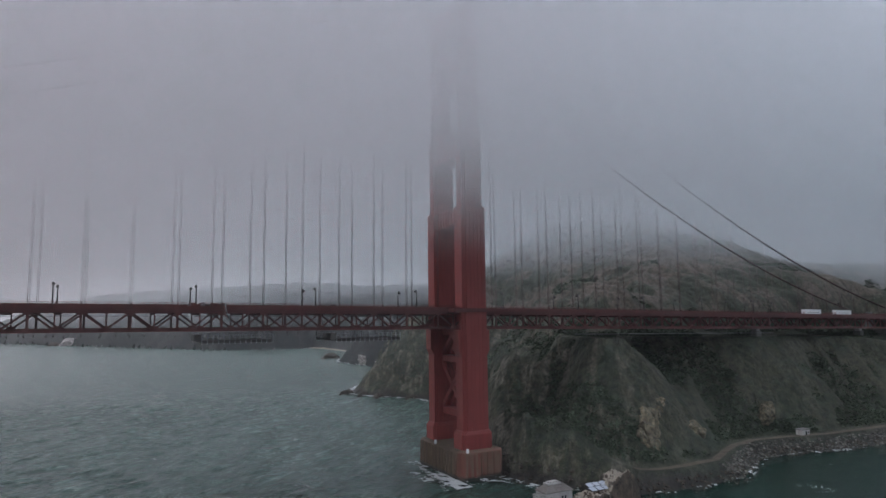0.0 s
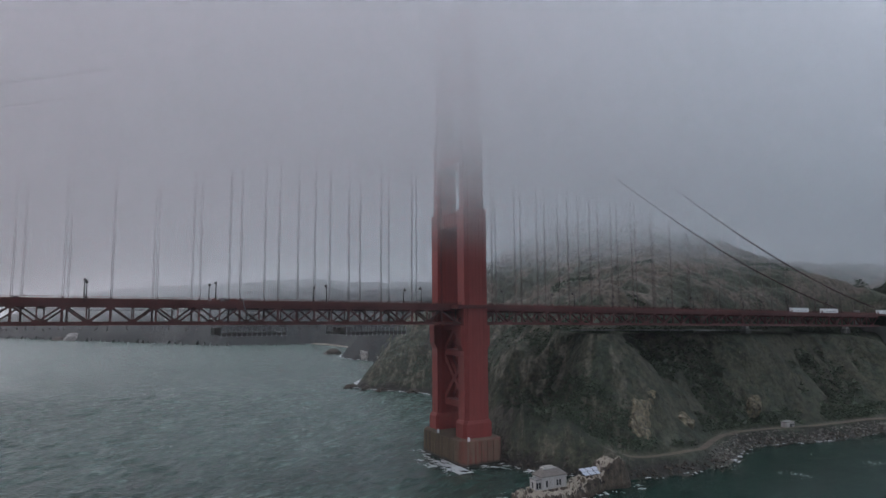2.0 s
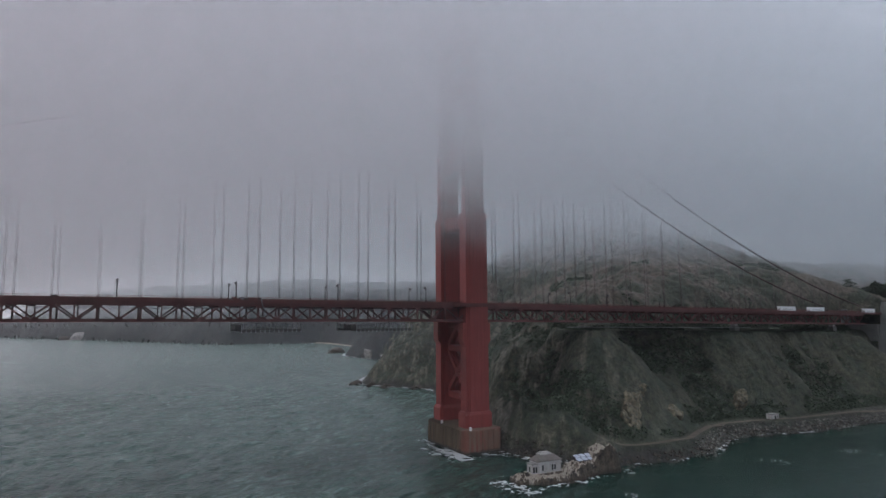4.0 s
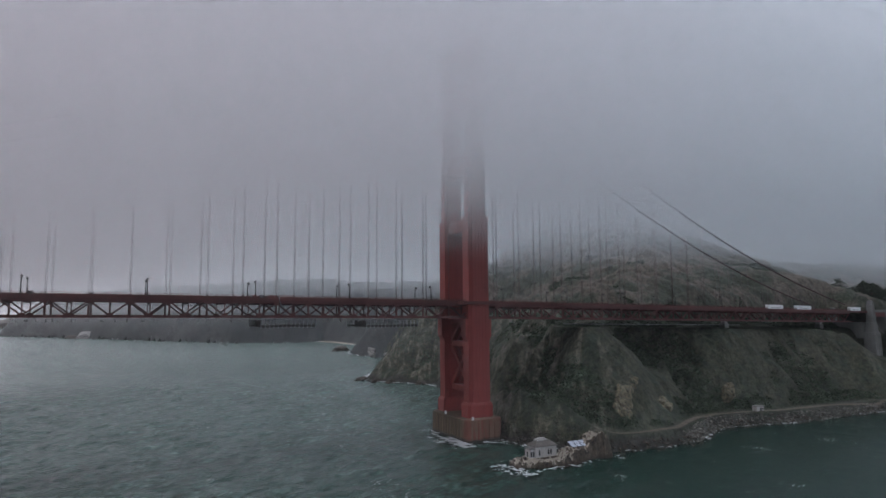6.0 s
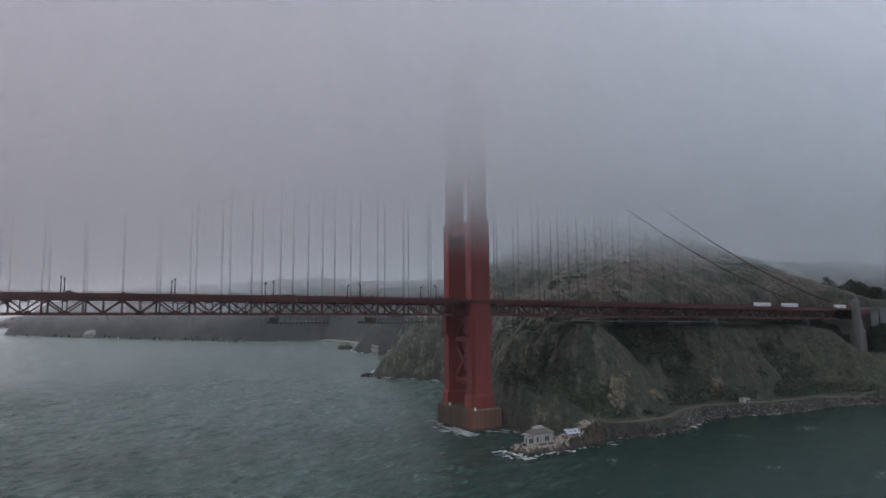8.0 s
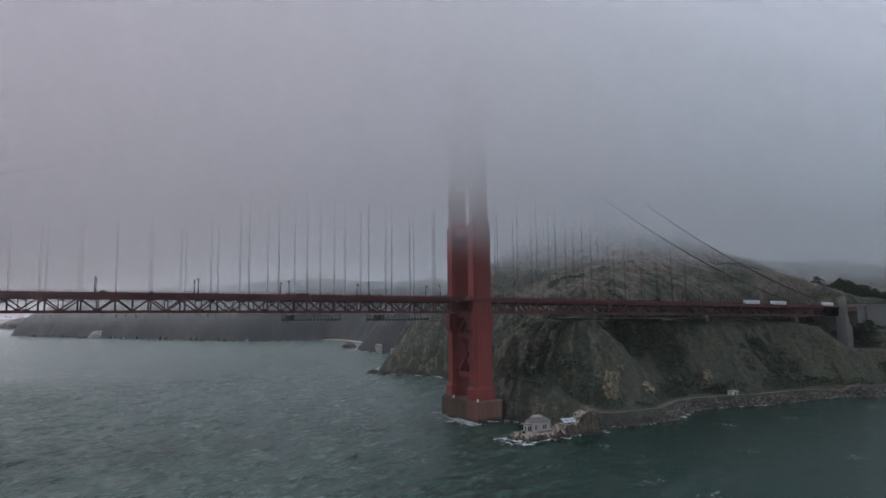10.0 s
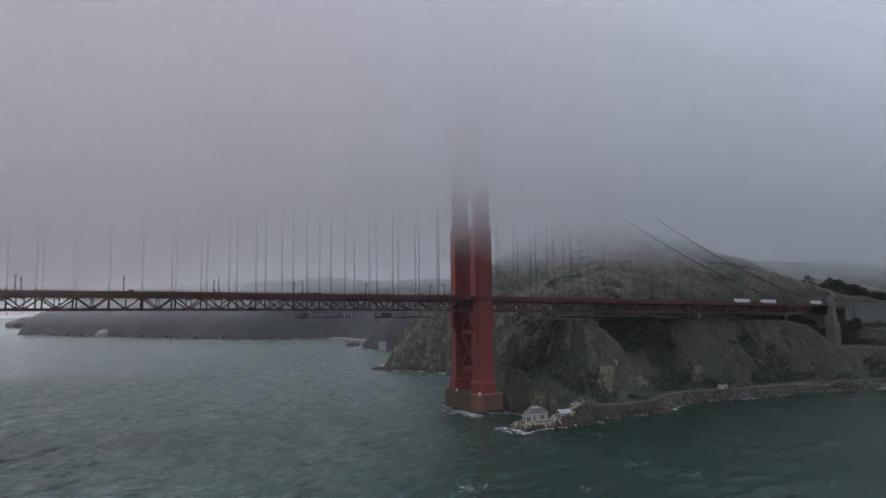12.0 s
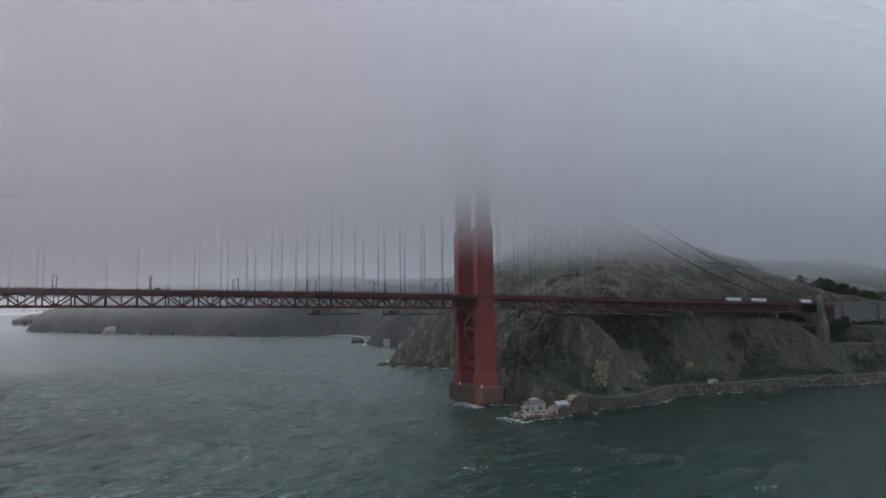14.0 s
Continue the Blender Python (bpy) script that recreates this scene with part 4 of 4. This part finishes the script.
# gear left beside two lamps
box = thing("equipment_box", "dark equipment cabinet on the footway", "cabinet", "", (-203.6, -12.3, deck_z(-203.6) - 0.02))
part("body", Solid().box(-1.1, 1.1, -0.6, 0.6, 0, 1.5).mesh("body", DARK_STEEL, bevel=0.06), box)
part("lid", Solid().box(-1.2, 1.2, -0.7, 0.7, 1.5, 1.65).mesh("lid", DARK_STEEL), box)
gear = thing("equipment_pile", "jumble of work gear and sheeting on the footway", "equipment", "", (-112, -12.6, deck_z(-112) - 0.03))
for i in range(9):
    w, h = rng.uniform(0.5, 1.4), rng.uniform(0.4, 1.4)
    part("crate", Solid().box(-w, w, -0.5, 0.5, 0, h).mesh("crate", rng.choice([GALV, DARK_STEEL, RED_DARK]), bevel=0.05), gear, m=pose(-6 + i * 1.5, rng.uniform(-0.4, 0.4), 0, 0, 0, rng.uniform(-20, 20)))
hose = [(-105.6, -14.7, deck_z(-105) + 0.8), (-105.2, -14.9, zb(-105) + 7.5), (-103.6, -15.0, zb(-103) + 3.6)]
thing("hanging_hose", "pale hose hanging down the truss side", "hose", me=Solid().tube(hose, 0.14, 6).mesh("hanging_hose", GALV, True))
for y in (-5.2, 5.2):
    walk_way = thing("inspection_walkway", "thin steel inspection walkway inside the truss", "walkway", "inspection walkways")
    part("tread", strip("tread", DARK_STEEL, (y - 0.5, y + 0.5), (5.55, 5.62)), walk_way)
    part("handrail", strip("handrail", DARK_STEEL, (y - 0.55, y - 0.45), (6.05, 6.12)), walk_way)


def car(x, y, heading, paint, label):
    """A small saloon: body, cabin, wheels."""
    z = deck_z(x) - 0.15 if x < 370 else 66.3
    ob = thing("car", label, "car", "cars on the bridge", (x, y, z))
    ob.rotation_euler = (0, 0, heading)
    body = Solid().prism([(-2.2, -0.9), (2.2, -0.9), (2.2, 0.9), (-2.2, 0.9)], 0.3, 0.85, [(-2.1, -0.85), (2.05, -0.85), (2.05, 0.85), (-2.1, 0.85)])
    part("body", body.mesh("body", paint, bevel=0.08), ob)
    cabin = Solid().prism([(-1.7, -0.8), (1.0, -0.8), (1.0, 0.8), (-1.7, 0.8)], 0.85, 1.45, [(-1.2, -0.62), (0.35, -0.62), (0.35, 0.62), (-1.2, 0.62)])
    part("cabin", cabin.mesh("cabin", GLASS_DARK, bevel=0.05), ob)
    wheel = Solid().tube([(0, -0.1, 0), (0, 0.1, 0)], 0.33, 12).mesh("wheel", DARK_STEEL)
    for wx in (-1.35, 1.35):
        for wy in (-0.82, 0.82):
            part("wheel", wheel, ob, m=Matrix.Translation((wx, wy, 0.33)))


for x, y, paint, label in ((-60, -4.5, WHITE, "pale car on the bridge roadway"), (-64, 2.0, GALV, "grey car on the bridge roadway"), (-182, -6.0, DARK_STEEL, "dark car on the bridge roadway"),
                           (-262, -6.0, DARK_STEEL, "dark car on the bridge roadway"), (318, -6.0, WHITE, "white car on the side span roadway"), (24, -6, GALV, "grey car beside the tower")):
    car(x, y, 0.0, paint, label)

# ---- abutment and shore ----
def pylon():
    p = thing("bridge_pylon", "weathered grey concrete pylon at the end of the side span", "pylon", at=(377.5, 0, 0))

    def block(x, y):
        return [(-x, -y), (x, -y), (x, y), (-x, y)]

    for y, top in ((-15.5, 75), (15.5, 69.5)):
        at = Matrix.Translation((0, y, 0))
        b = part("base", Solid().prism(block(4.5, 5.0), 18, 49, block(4.0, 4.5)).mesh("base", CONCRETE, bevel=0.3), p, m=at)
        part("shaft", Solid().prism(block(3.0, 3.8), 49, 57, block(2.3, 3.2)).prism(block(2.0, 3.0), 57, top - 3, block(1.6, 2.6)).mesh("shaft", CONCRETE, bevel=0.25), p, m=at)
        part("cap", Solid().prism(block(1.3, 2.2), top - 3, top, block(1.0, 1.9)).mesh("cap", CONCRETE, bevel=0.2), p, m=at)
        for x in (-2.7, 0.0, 2.7):
            part("flute", Solid().prism([(x - 0.8, -5.3), (x + 0.8, -5.3), (x + 0.8, -4.6), (x - 0.8, -4.6)], 21, 47.4, [(x * 0.9 - 0.7, -5.0), (x * 0.9 + 0.7, -5.0), (x * 0.9 + 0.7, -4.2), (x * 0.9 - 0.7, -4.2)]).mesh("flute", CONCRETE), b)
    part("footing", Solid().box(-6, 12, -21.0, 21.0, 16, 25.5).mesh("footing", CONCRETE, bevel=0.3), p)
    part("cross_wall", Solid().box(-4, 4, -11.2, 11.2, 44, 57).mesh("cross_wall", CONCRETE), p)
    return p


pylon()


def approach():
    """Concrete approach housing: retaining wall with pilasters, parapet and a dark slab as doorway."""
    w = thing("approach_wall", "tall weathered concrete approach wall carrying the road", "retaining wall", kind="structure")
    part("wall", Solid().box(402, 640, -14, 16, 24, 65.6).mesh("wall", CONCRETE), w)
    part("road_slab", Solid().box(374.7, 640, -13.6, 13.6, 65.6, 66.3).mesh("road_slab", ASPHALT), w)
    part("fascia", Solid().box(379.4, 402, -14, -13, 61.5, 66.8).mesh("fascia", RED_DARK), w)
    part("parapet", Solid().box(383, 640, -14.5, -13.6, 65.2, 67.4).mesh("parapet", CONCRETE, bevel=0.1), w)
    for x in (416, 478, 540, 602):
        part("pilaster", Solid().prism([(x - 1.6, -15.4), (x + 1.6, -15.4), (x + 1.6, -13.9), (x - 1.6, -13.9)], 24, 67.0, [(x - 1.3, -14.9), (x + 1.3, -14.9), (x + 1.3, -13.9), (x - 1.3, -13.9)]).mesh("pilaster", CONCRETE), w)
    # dark slab on the wall face stands in for the opening's shade
    part("doorway", Solid().box(462, 474, -14.35, -13.8, 33, 47).mesh("doorway", GLASS_DARK), w, "flat dark slab drawn as a shaded opening")
    part("annex", Solid().box(478, 515, -24, -14, 30, 48).mesh("annex", CONCRETE, bevel=0.2), w)
    return w


approach()
hut = thing("utility_hut", "small pale flat-roofed hut beside the shore road", "hut", "", (178, -53, ground(178, -53) - 0.4))
part("walls", Solid().box(-3.2, 3.2, -1.8, 1.8, 0, 3.0).mesh("walls", STUCCO, bevel=0.05), hut)
part("roof", Solid().box(-3.6, 3.6, -2.2, 2.2, 3.0, 3.3).mesh("roof", CONCRETE, bevel=0.05), hut)
part("door", Solid().box(-0.6, 0.6, -1.86, -1.78, 0.1, 2.2).mesh("door", GLASS_DARK), hut)
part("window", Solid().box(1.4, 2.4, -1.86, -1.78, 1.1, 2.0).mesh("window", GLASS_DARK), hut)
for x, y in ((211, -6), (322, -6)):
    g = ground(x, y)
    f = thing("concrete_footing", "pale concrete footing on the slope under the bridge", "footing", "bridge footings", (x, y, 0))
    top = zb(x) - 0.3
    part("block", Solid().box(-2.4, 2.4, -2.2, 2.2, g - 3, top - 1.4).mesh("block", CONCRETE, bevel=0.2), f)
    part("pedestal", Solid().box(-1.6, 1.6, -1.6, 1.6, top - 1.4, top).mesh("pedestal", STUCCO, bevel=0.15), f)

# ---- rock islet with the old fog signal house ----
def islet():
    xs, ys = np.linspace(-24, 44, 150), np.linspace(-97, -58, 90)
    gx, gy = np.meshgrid(xs, ys)
    spine = -79 + 0.10 * (gx + 5) + 0.006 * (gx - 10) ** 2 * (gx < 10)
    off = np.abs(gy - spine - 2.5 * fbm(gx, gy, 14, 3, 0.5, 61))
    wide = np.interp(gx, [-23, -17, -8, 5, 14, 22, 30, 36, 42], [0, 5, 8, 7.5, 6, 5.5, 6, 4.6, 2])
    top = np.interp(gx, [-23, -15, -10, 8, 12, 20, 25, 30, 36, 42], [-2, 2.6, 3.4, 3.6, 4.2, 4.6, 9.6, 10.4, 5.5, 0])
    gz = top * np.clip(2.3 - 2.4 * (off / np.maximum(wide, 0.5)) ** 2, -1.6, 1) + fbm(gx, gy, 7, 4, 0.62, 62) * 2.6 + fbm(gx, gy, 5.5, 4, 0.68, 63, True) * 2.4 - 0.5
    flat = (np.abs(gx + 2.5) < 7.6) & (np.abs(gy + 75.5) < 3.8)
    gz = np.where(flat, 3.6, gz)
    gz = np.where(wide < 4.2, -3.0, gz)
    gz = np.maximum(gz, -3)
    n = len(xs)
    idx = np.arange(gx.size).reshape(gx.shape)
    faces = np.stack([idx[:-1, :-1], idx[:-1, 1:], idx[1:, 1:], idx[1:, :-1]], -1).reshape(-1, 4)
    return thing("rock_islet", "rugged brown rock spit stained white, washed by surf", "rock", me=mesh_of("rock_islet", np.stack([gx, gy, gz], -1).reshape(-1, 3).tolist(), faces.tolist(), ISLET))


islet()


def signal_house():
    """Stuccoed house with a hipped roof, raised vent deck, deep windows and a lower annex."""
    h = thing("signal_house", "derelict white stuccoed house with a low hipped roof on the rock", "house", "", (-1.6, -75.5, 3.5))
    h.scale = (0.80, 0.80, 0.95)
    part("walls", Solid().box(-7.2, 7.2, -3.8, 3.8, -0.6, 4.8).mesh("walls", STUCCO, bevel=0.06), h)
    roof = Solid().prism([(-7.7, -4.3), (7.7, -4.3), (7.7, 4.3), (-7.7, 4.3)], 4.8, 5.05)
    roof.prism([(-7.6, -4.2), (7.6, -4.2), (7.6, 4.2), (-7.6, 4.2)], 5.05, 7.2, [(-4.2, -1.2), (4.2, -1.2), (4.2, 1.2), (-4.2, 1.2)])
    r = part("roof", roof.mesh("roof", ROOF), h, "worn brown hipped roof")
    part("roof_deck", Solid().box(-4.6, 2.8, -1.7, 1.7, 7.1, 7.7).mesh("roof_deck", STUCCO, bevel=0.08), r, "pale flat vent housing")
    part("vent_cap", Solid().box(-3.6, 1.6, -1.1, 1.1, 7.7, 8.2).mesh("vent_cap", STUCCO, bevel=0.08), r)
    part("annex", Solid().box(-10.4, -7.2, -3.2, 1.6, -1.2, 3.9).mesh("annex", STUCCO, bevel=0.06), h)
    part("annex_roof", Solid().box(-10.7, -7.0, -3.5, 1.9, 3.9, 4.2).mesh("annex_roof", CONCRETE), h)
    for x, y, face in ((1.6, -3.8, 0), (3.2, -3.8, 0), (-4.5, -3.8, 0), (-9.6, -3.2, 0), (-8.1, -3.2, 0), (-10.4, -0.8, 1)):
        win = part("window", Solid().box(-0.55, 0.55, -0.05, 0.05, 0, 2.3).mesh("window", GLASS_DARK), h, m=pose(x, y, 1.0 if x > -7 else 0.6, 0, 0, 90 * face))
        part("window_frame", Solid().box(-0.75, -0.55, -0.14, 0.1, -0.1, 2.5).box(0.55, 0.75, -0.14, 0.1, -0.1, 2.5).box(-0.75, 0.75, -0.14, 0.1, 2.3, 2.5).box(-0.85, 0.85, -0.22, 0.1, -0.25, -0.05).mesh("window_frame", STUCCO), win)


signal_house()
panels = thing("solar_panel_rack", "tilted rack of pale blue-grey panels on the rock", "panel rack", "", (19.5, -76.5, 5.6))
part("rack", Solid().box(-6.4, 6.4, -0.1, 0.1, -1.6, 0.9).box(-6.4, 6.4, 1.9, 2.1, -1.6, 1.7).mesh("rack", DARK_STEEL), panels)
for i in range(4):
    for j in range(2):
        part("panel", Solid().box(-1.42, 1.42, -1.1, 1.1, 0, 0.12).mesh("panel", SOLAR, bevel=0.03), panels, m=pose(-4.5 + i * 3.0 + 0.5 * j, -0.5 + 2.3 * j, 0.8 + 0.85 * j, 20, 3 * (i % 2), 6))


# ---- loose stones, surf, scrub and trees ----
def blob(rng, scale):
    """A rough eight-sided stone or clump as verts and faces."""
    v = [(1, 0, 0), (-1, 0, 0), (0, 1, 0), (0, -1, 0), (0, 0, 1), (0, 0, -1)]
    f = [(0, 2, 4), (2, 1, 4), (1, 3, 4), (3, 0, 4), (2, 0, 5), (1, 2, 5), (3, 1, 5), (0, 3, 5)]
    a = rng.uniform(0, 6.28)
    c, s = math.cos(a), math.sin(a)
    out = []
    for x, y, z in v:
        j = scale * rng.uniform(0.65, 1.25)
        x, y, z = x + rng.uniform(-0.3, 0.3), y + rng.uniform(-0.3, 0.3), z * rng.uniform(0.6, 0.9)
        out.append(((x * c - y * s) * j, (x * s + y * c) * j, z * j))
    return out, f


def scatter(count, region, accept, seed):
    """Places on the land: x, y, z for random points that accept(d, z, noise) lets through."""
    r = np.random.RandomState(seed)
    x, y = r.uniform(region[0], region[1], count), r.uniform(region[2], region[3], count)
    z = height(x, y)
    ok = accept(coast_distance(x, y), z, fbm(x, y, 38, 3, 0.55, 77), x, y)
    return list(zip(x[ok], y[ok], z[ok]))


rng = random.Random(9)
stones = Solid()
for x, y, z in scatter(60000, (36, 600, -210, -40), lambda d, z, n, x, y: (d > -2.0) & (d < 6.5) & (x + 120 * n > 110), 3):
    v, f = blob(rng, rng.choice([0.4, 0.55, 0.7, 1.0]))
    stones.add([(a + x, b + y, c + z + 0.3) for a, b, c in v], f)
thing("boulders", "pale grey boulder revetment below the shore road", "boulders", me=mesh_of("boulders", stones.v, stones.f, RIPRAP), kind="stuff")
dark = Solid()
for x, y, z in scatter(16000, (8, 320, -130, 20), lambda d, z, n, x, y: (d > -4.0) & (d < 4) & (y < 12), 4):
    v, f = blob(rng, rng.choice([0.6, 0.9, 1.3]))
    dark.add([(a + x, b + y, c + max(z, -0.6) + 0.1) for a, b, c in v], f)
thing("shore_stones", "dark wet stones along the waterline", "stones", me=mesh_of("shore_stones", dark.v, dark.f, DARK_ROCK), kind="stuff")


def clump(rng, size, leaves):
    """A bush of many small tilted leaf sprays, uneven and open."""
    v, f = [], []
    for _ in range(leaves):
        a, b = rng.uniform(0, 6.28), rng.uniform(0.05, 1.5)
        r = size * rng.uniform(0.45, 1.0)
        p = Vector((math.cos(a) * math.cos(b) * r, math.sin(a) * math.cos(b) * r, math.sin(b) * r * 0.75))
        d1 = Vector((rng.uniform(-1, 1), rng.uniform(-1, 1), rng.uniform(-0.6, 0.6))).normalized() * size * rng.uniform(0.20, 0.36)
        d2 = Vector((rng.uniform(-1, 1), rng.uniform(-1, 1), rng.uniform(-0.6, 0.6))).normalized() * size * rng.uniform(0.20, 0.36)
        k = len(v)
        v += [p - d1, p + d2 * 0.9, p + d1, p - d2 * 0.7]
        f += [(k, k + 1, k + 2), (k, k + 2, k + 3)]
    return v, f


def hollow(x, y):
    """How far the land lies below its surroundings, in metres."""
    ring = sum(height(x + 7 * math.cos(a), y + 7 * math.sin(a)) for a in (0.4, 1.66, 2.92, 4.17, 5.43)) / 5
    return np.clip(ring - height(x, y), -2, 3)


bushes = Solid()
places = scatter(90000, (18, 520, -75, 260), lambda d, z, n, x, y: (d > 15) & ((z < 66) | (n > 0.36)) & (z < 120) & (n + 0.22 * hollow(x, y) > 0.05 - 0.25 * np.cos(2 * np.pi * (x - 128 + 0.65 * (y + 7)) / 106) * (y < 60)), 6)
for x, y, z in places[:16000]:
    v, f = clump(rng, rng.choice([0.7, 1.0, 1.4, 1.8, 2.6]), 18)
    bushes.add([(a.x + x, a.y + y, a.z + z - 0.15) for a in v], f)
thing("scrub", "low dark coastal scrub covering the slopes", "shrubs", me=mesh_of("scrub", bushes.v, bushes.f, SCRUB), kind="stuff")


def tree(x, y, tall, wide, seed, label):
    r = random.Random(seed)
    ob = thing("tree", label, "tree", "trees by the approach", (x, y, ground(x, y) - 0.8))
    trunk = Solid().tube([(0, 0, 0), (0.2, 0.1, tall * 0.35), (0.1, 0.3, tall * 0.75)], [0.45, 0.32, 0.12], 7)
    for i in range(6):
        a, h = r.uniform(0, 6.28), tall * r.uniform(0.3, 0.6)
        e = (math.cos(a) * wide * 0.6, math.sin(a) * wide * 0.6, h + tall * r.uniform(0.12, 0.25))
        trunk.tube([(0.15, 0.1, h), tuple(0.5 * (p + q) for p, q in zip((0.15, 0.1, h), e)), e], [0.2, 0.13, 0.05], 5)
    part("trunk", trunk.mesh("trunk", BARK), ob)
    crown = Solid()
    for i in range(80):
        a, b = r.uniform(0, 6.28), r.uniform(0, 1)
        rad = wide * math.sqrt(r.uniform(0.02, 1)) * math.sqrt(max(0.05, 1 - (1.5 * b - 0.45) ** 2))
        v, f = clump(r, r.uniform(1.4, 2.6), 24)
        crown.add([(p.x + math.cos(a) * rad, p.y + math.sin(a) * rad, p.z + tall * (0.02 + 0.80 * b)) for p in v], f)
    part("crown", mesh_of("crown", crown.v, crown.f, LEAF), ob)


r2 = random.Random(21)
for i in range(30):
    x, y = r2.uniform(452, 600), r2.uniform(20, 66)
    tree(x, y, r2.uniform(12, 20), r2.uniform(7, 10), 100 + i, "dark rounded cypress tree behind the approach road")
for i in range(10):
    tree(r2.uniform(436, 560), r2.uniform(19, 30), r2.uniform(14, 21), r2.uniform(8, 11), 200 + i, "tall dark cypress tree close behind the approach parapet")
for i, (x, y, h, w) in enumerate(((197, 29, 9, 5), (393, -22, 14, 5.5), (399, -18, 15, 6), (406, -21, 12, 5), (166, -18, 5, 5), (150, -22, 4, 5), (240, -24, 5, 5), (520, -30, 8, 5), (505, -34, 7, 5))):
    tree(x, y, h, w, 300 + i, "dark bushy tree on the coastal slope")


def surf():
    """Broken white water where swell meets pier, islet and shore."""
    verts, faces = [], []

    def bed(x0, x1, y0, y1, accept, step=0.42):
        gx, gy = np.meshgrid(np.arange(x0, x1, step), np.arange(y0, y1, step))
        gx, gy = gx + 0.16 * np.sin(gy * 5.1), gy + 0.16 * np.sin(gx * 4.3)
        rise = 0.85 + 0.25 * fbm(gx, gy, 2.5, 2, 0.5, 90)
        for j, i in zip(*np.nonzero(accept(gx, gy)[:-1, :-1])):
            k = len(verts)
            verts.extend([(gx[q], gy[q], rise[q]) for q in ((j, i), (j, i + 1), (j + 1, i + 1), (j + 1, i))])
            faces.append((k, k + 1, k + 2, k + 3))

    def lace(x, y, a, b):
        return 0.55 * fbm(x, y, 6, 3, 0.6, a, True) + 0.45 * fbm(x * 0.7 + y * 0.3, y, 2.2, 3, 0.7, a + 20, True) > b

    bed(-24, -10, -34, 20, lambda x, y: lace(x, y, 81, 0.02 + 0.034 * np.abs(x + 12) + 0.012 * np.maximum(y + 20, 0)) & (x < -10.8))
    bed(-22, 16, -36, -25, lambda x, y: lace(x, y, 82, 0.40 + 0.05 * np.abs(y + 27)) & (y < -25.2))
    bed(8, 420, -140, -20, lambda x, y: (np.abs(coast_distance(x, y) + 2.2) < 2.0) & lace(x, y, 83, 0.58), 0.9)
    bed(-26, 40, -100, -80, lambda x, y: (np.abs(y + 89.5 - 0.10 * (x + 5)) < 3.0) & lace(x, y, 84, 0.52))
    bed(-27, -16, -90, -66, lambda x, y: lace(x, y, 85, 0.42))
    bed(0, 24, -62, -30, lambda x, y: (coast_distance(x, y) < -0.5) & (coast_distance(x, y) > -7) & lace(x, y, 86, 0.46))
    bed(30, 130, 200, 380, lambda x, y: (np.abs(coast_distance(x, y) + 3) < 2.6) & lace(x, y, 87, 0.3), 1.2)
    bed(150, 250, 540, 760, lambda x, y: (np.abs(coast_distance(x, y) + 4) < 3.5) & lace(x, y, 88, 0.28), 2.0)
    bed(240, 300, 900, 1190, lambda x, y: (np.abs(coast_distance(x, y) + 4) < 5) & lace(x, y, 89, 0.1), 2.5)
    thing("surf", "white broken surf round the pier and rocks", "foam", me=mesh_of("surf", verts, faces, FOAM), kind="stuff")


surf()
boat = thing("motor_boat", "small white motor boat far off under the headland", "boat", "", (-175, 1700, 0.2))
part("hull", Solid().prism([(-6, -1.4), (3, -1.6), (7, 0), (3, 1.6), (-6, 1.4)], -0.3, 1.6, [(-6.3, -1.8), (3.4, -2.0), (8.4, 0), (3.4, 2.0), (-6.3, 1.8)]).mesh("hull", WHITE), boat)
part("cabin", Solid().prism([(-3, -1.3), (2, -1.3), (2, 1.3), (-3, 1.3)], 1.6, 4.0, [(-2.6, -1.1), (1.2, -1.1), (1.2, 1.1), (-2.6, 1.1)]).mesh("cabin", GALV), boat)
for i, (x, c) in enumerate(((436, WHITE), (452, GALV), (470, DARK_STEEL), (497, WHITE), (524, GALV), (548, DARK_STEEL))):
    car(x, -8.0, 0.0, c, ("white", "grey", "dark", "white", "grey", "dark")[i] + " car on the approach road by the parapet")
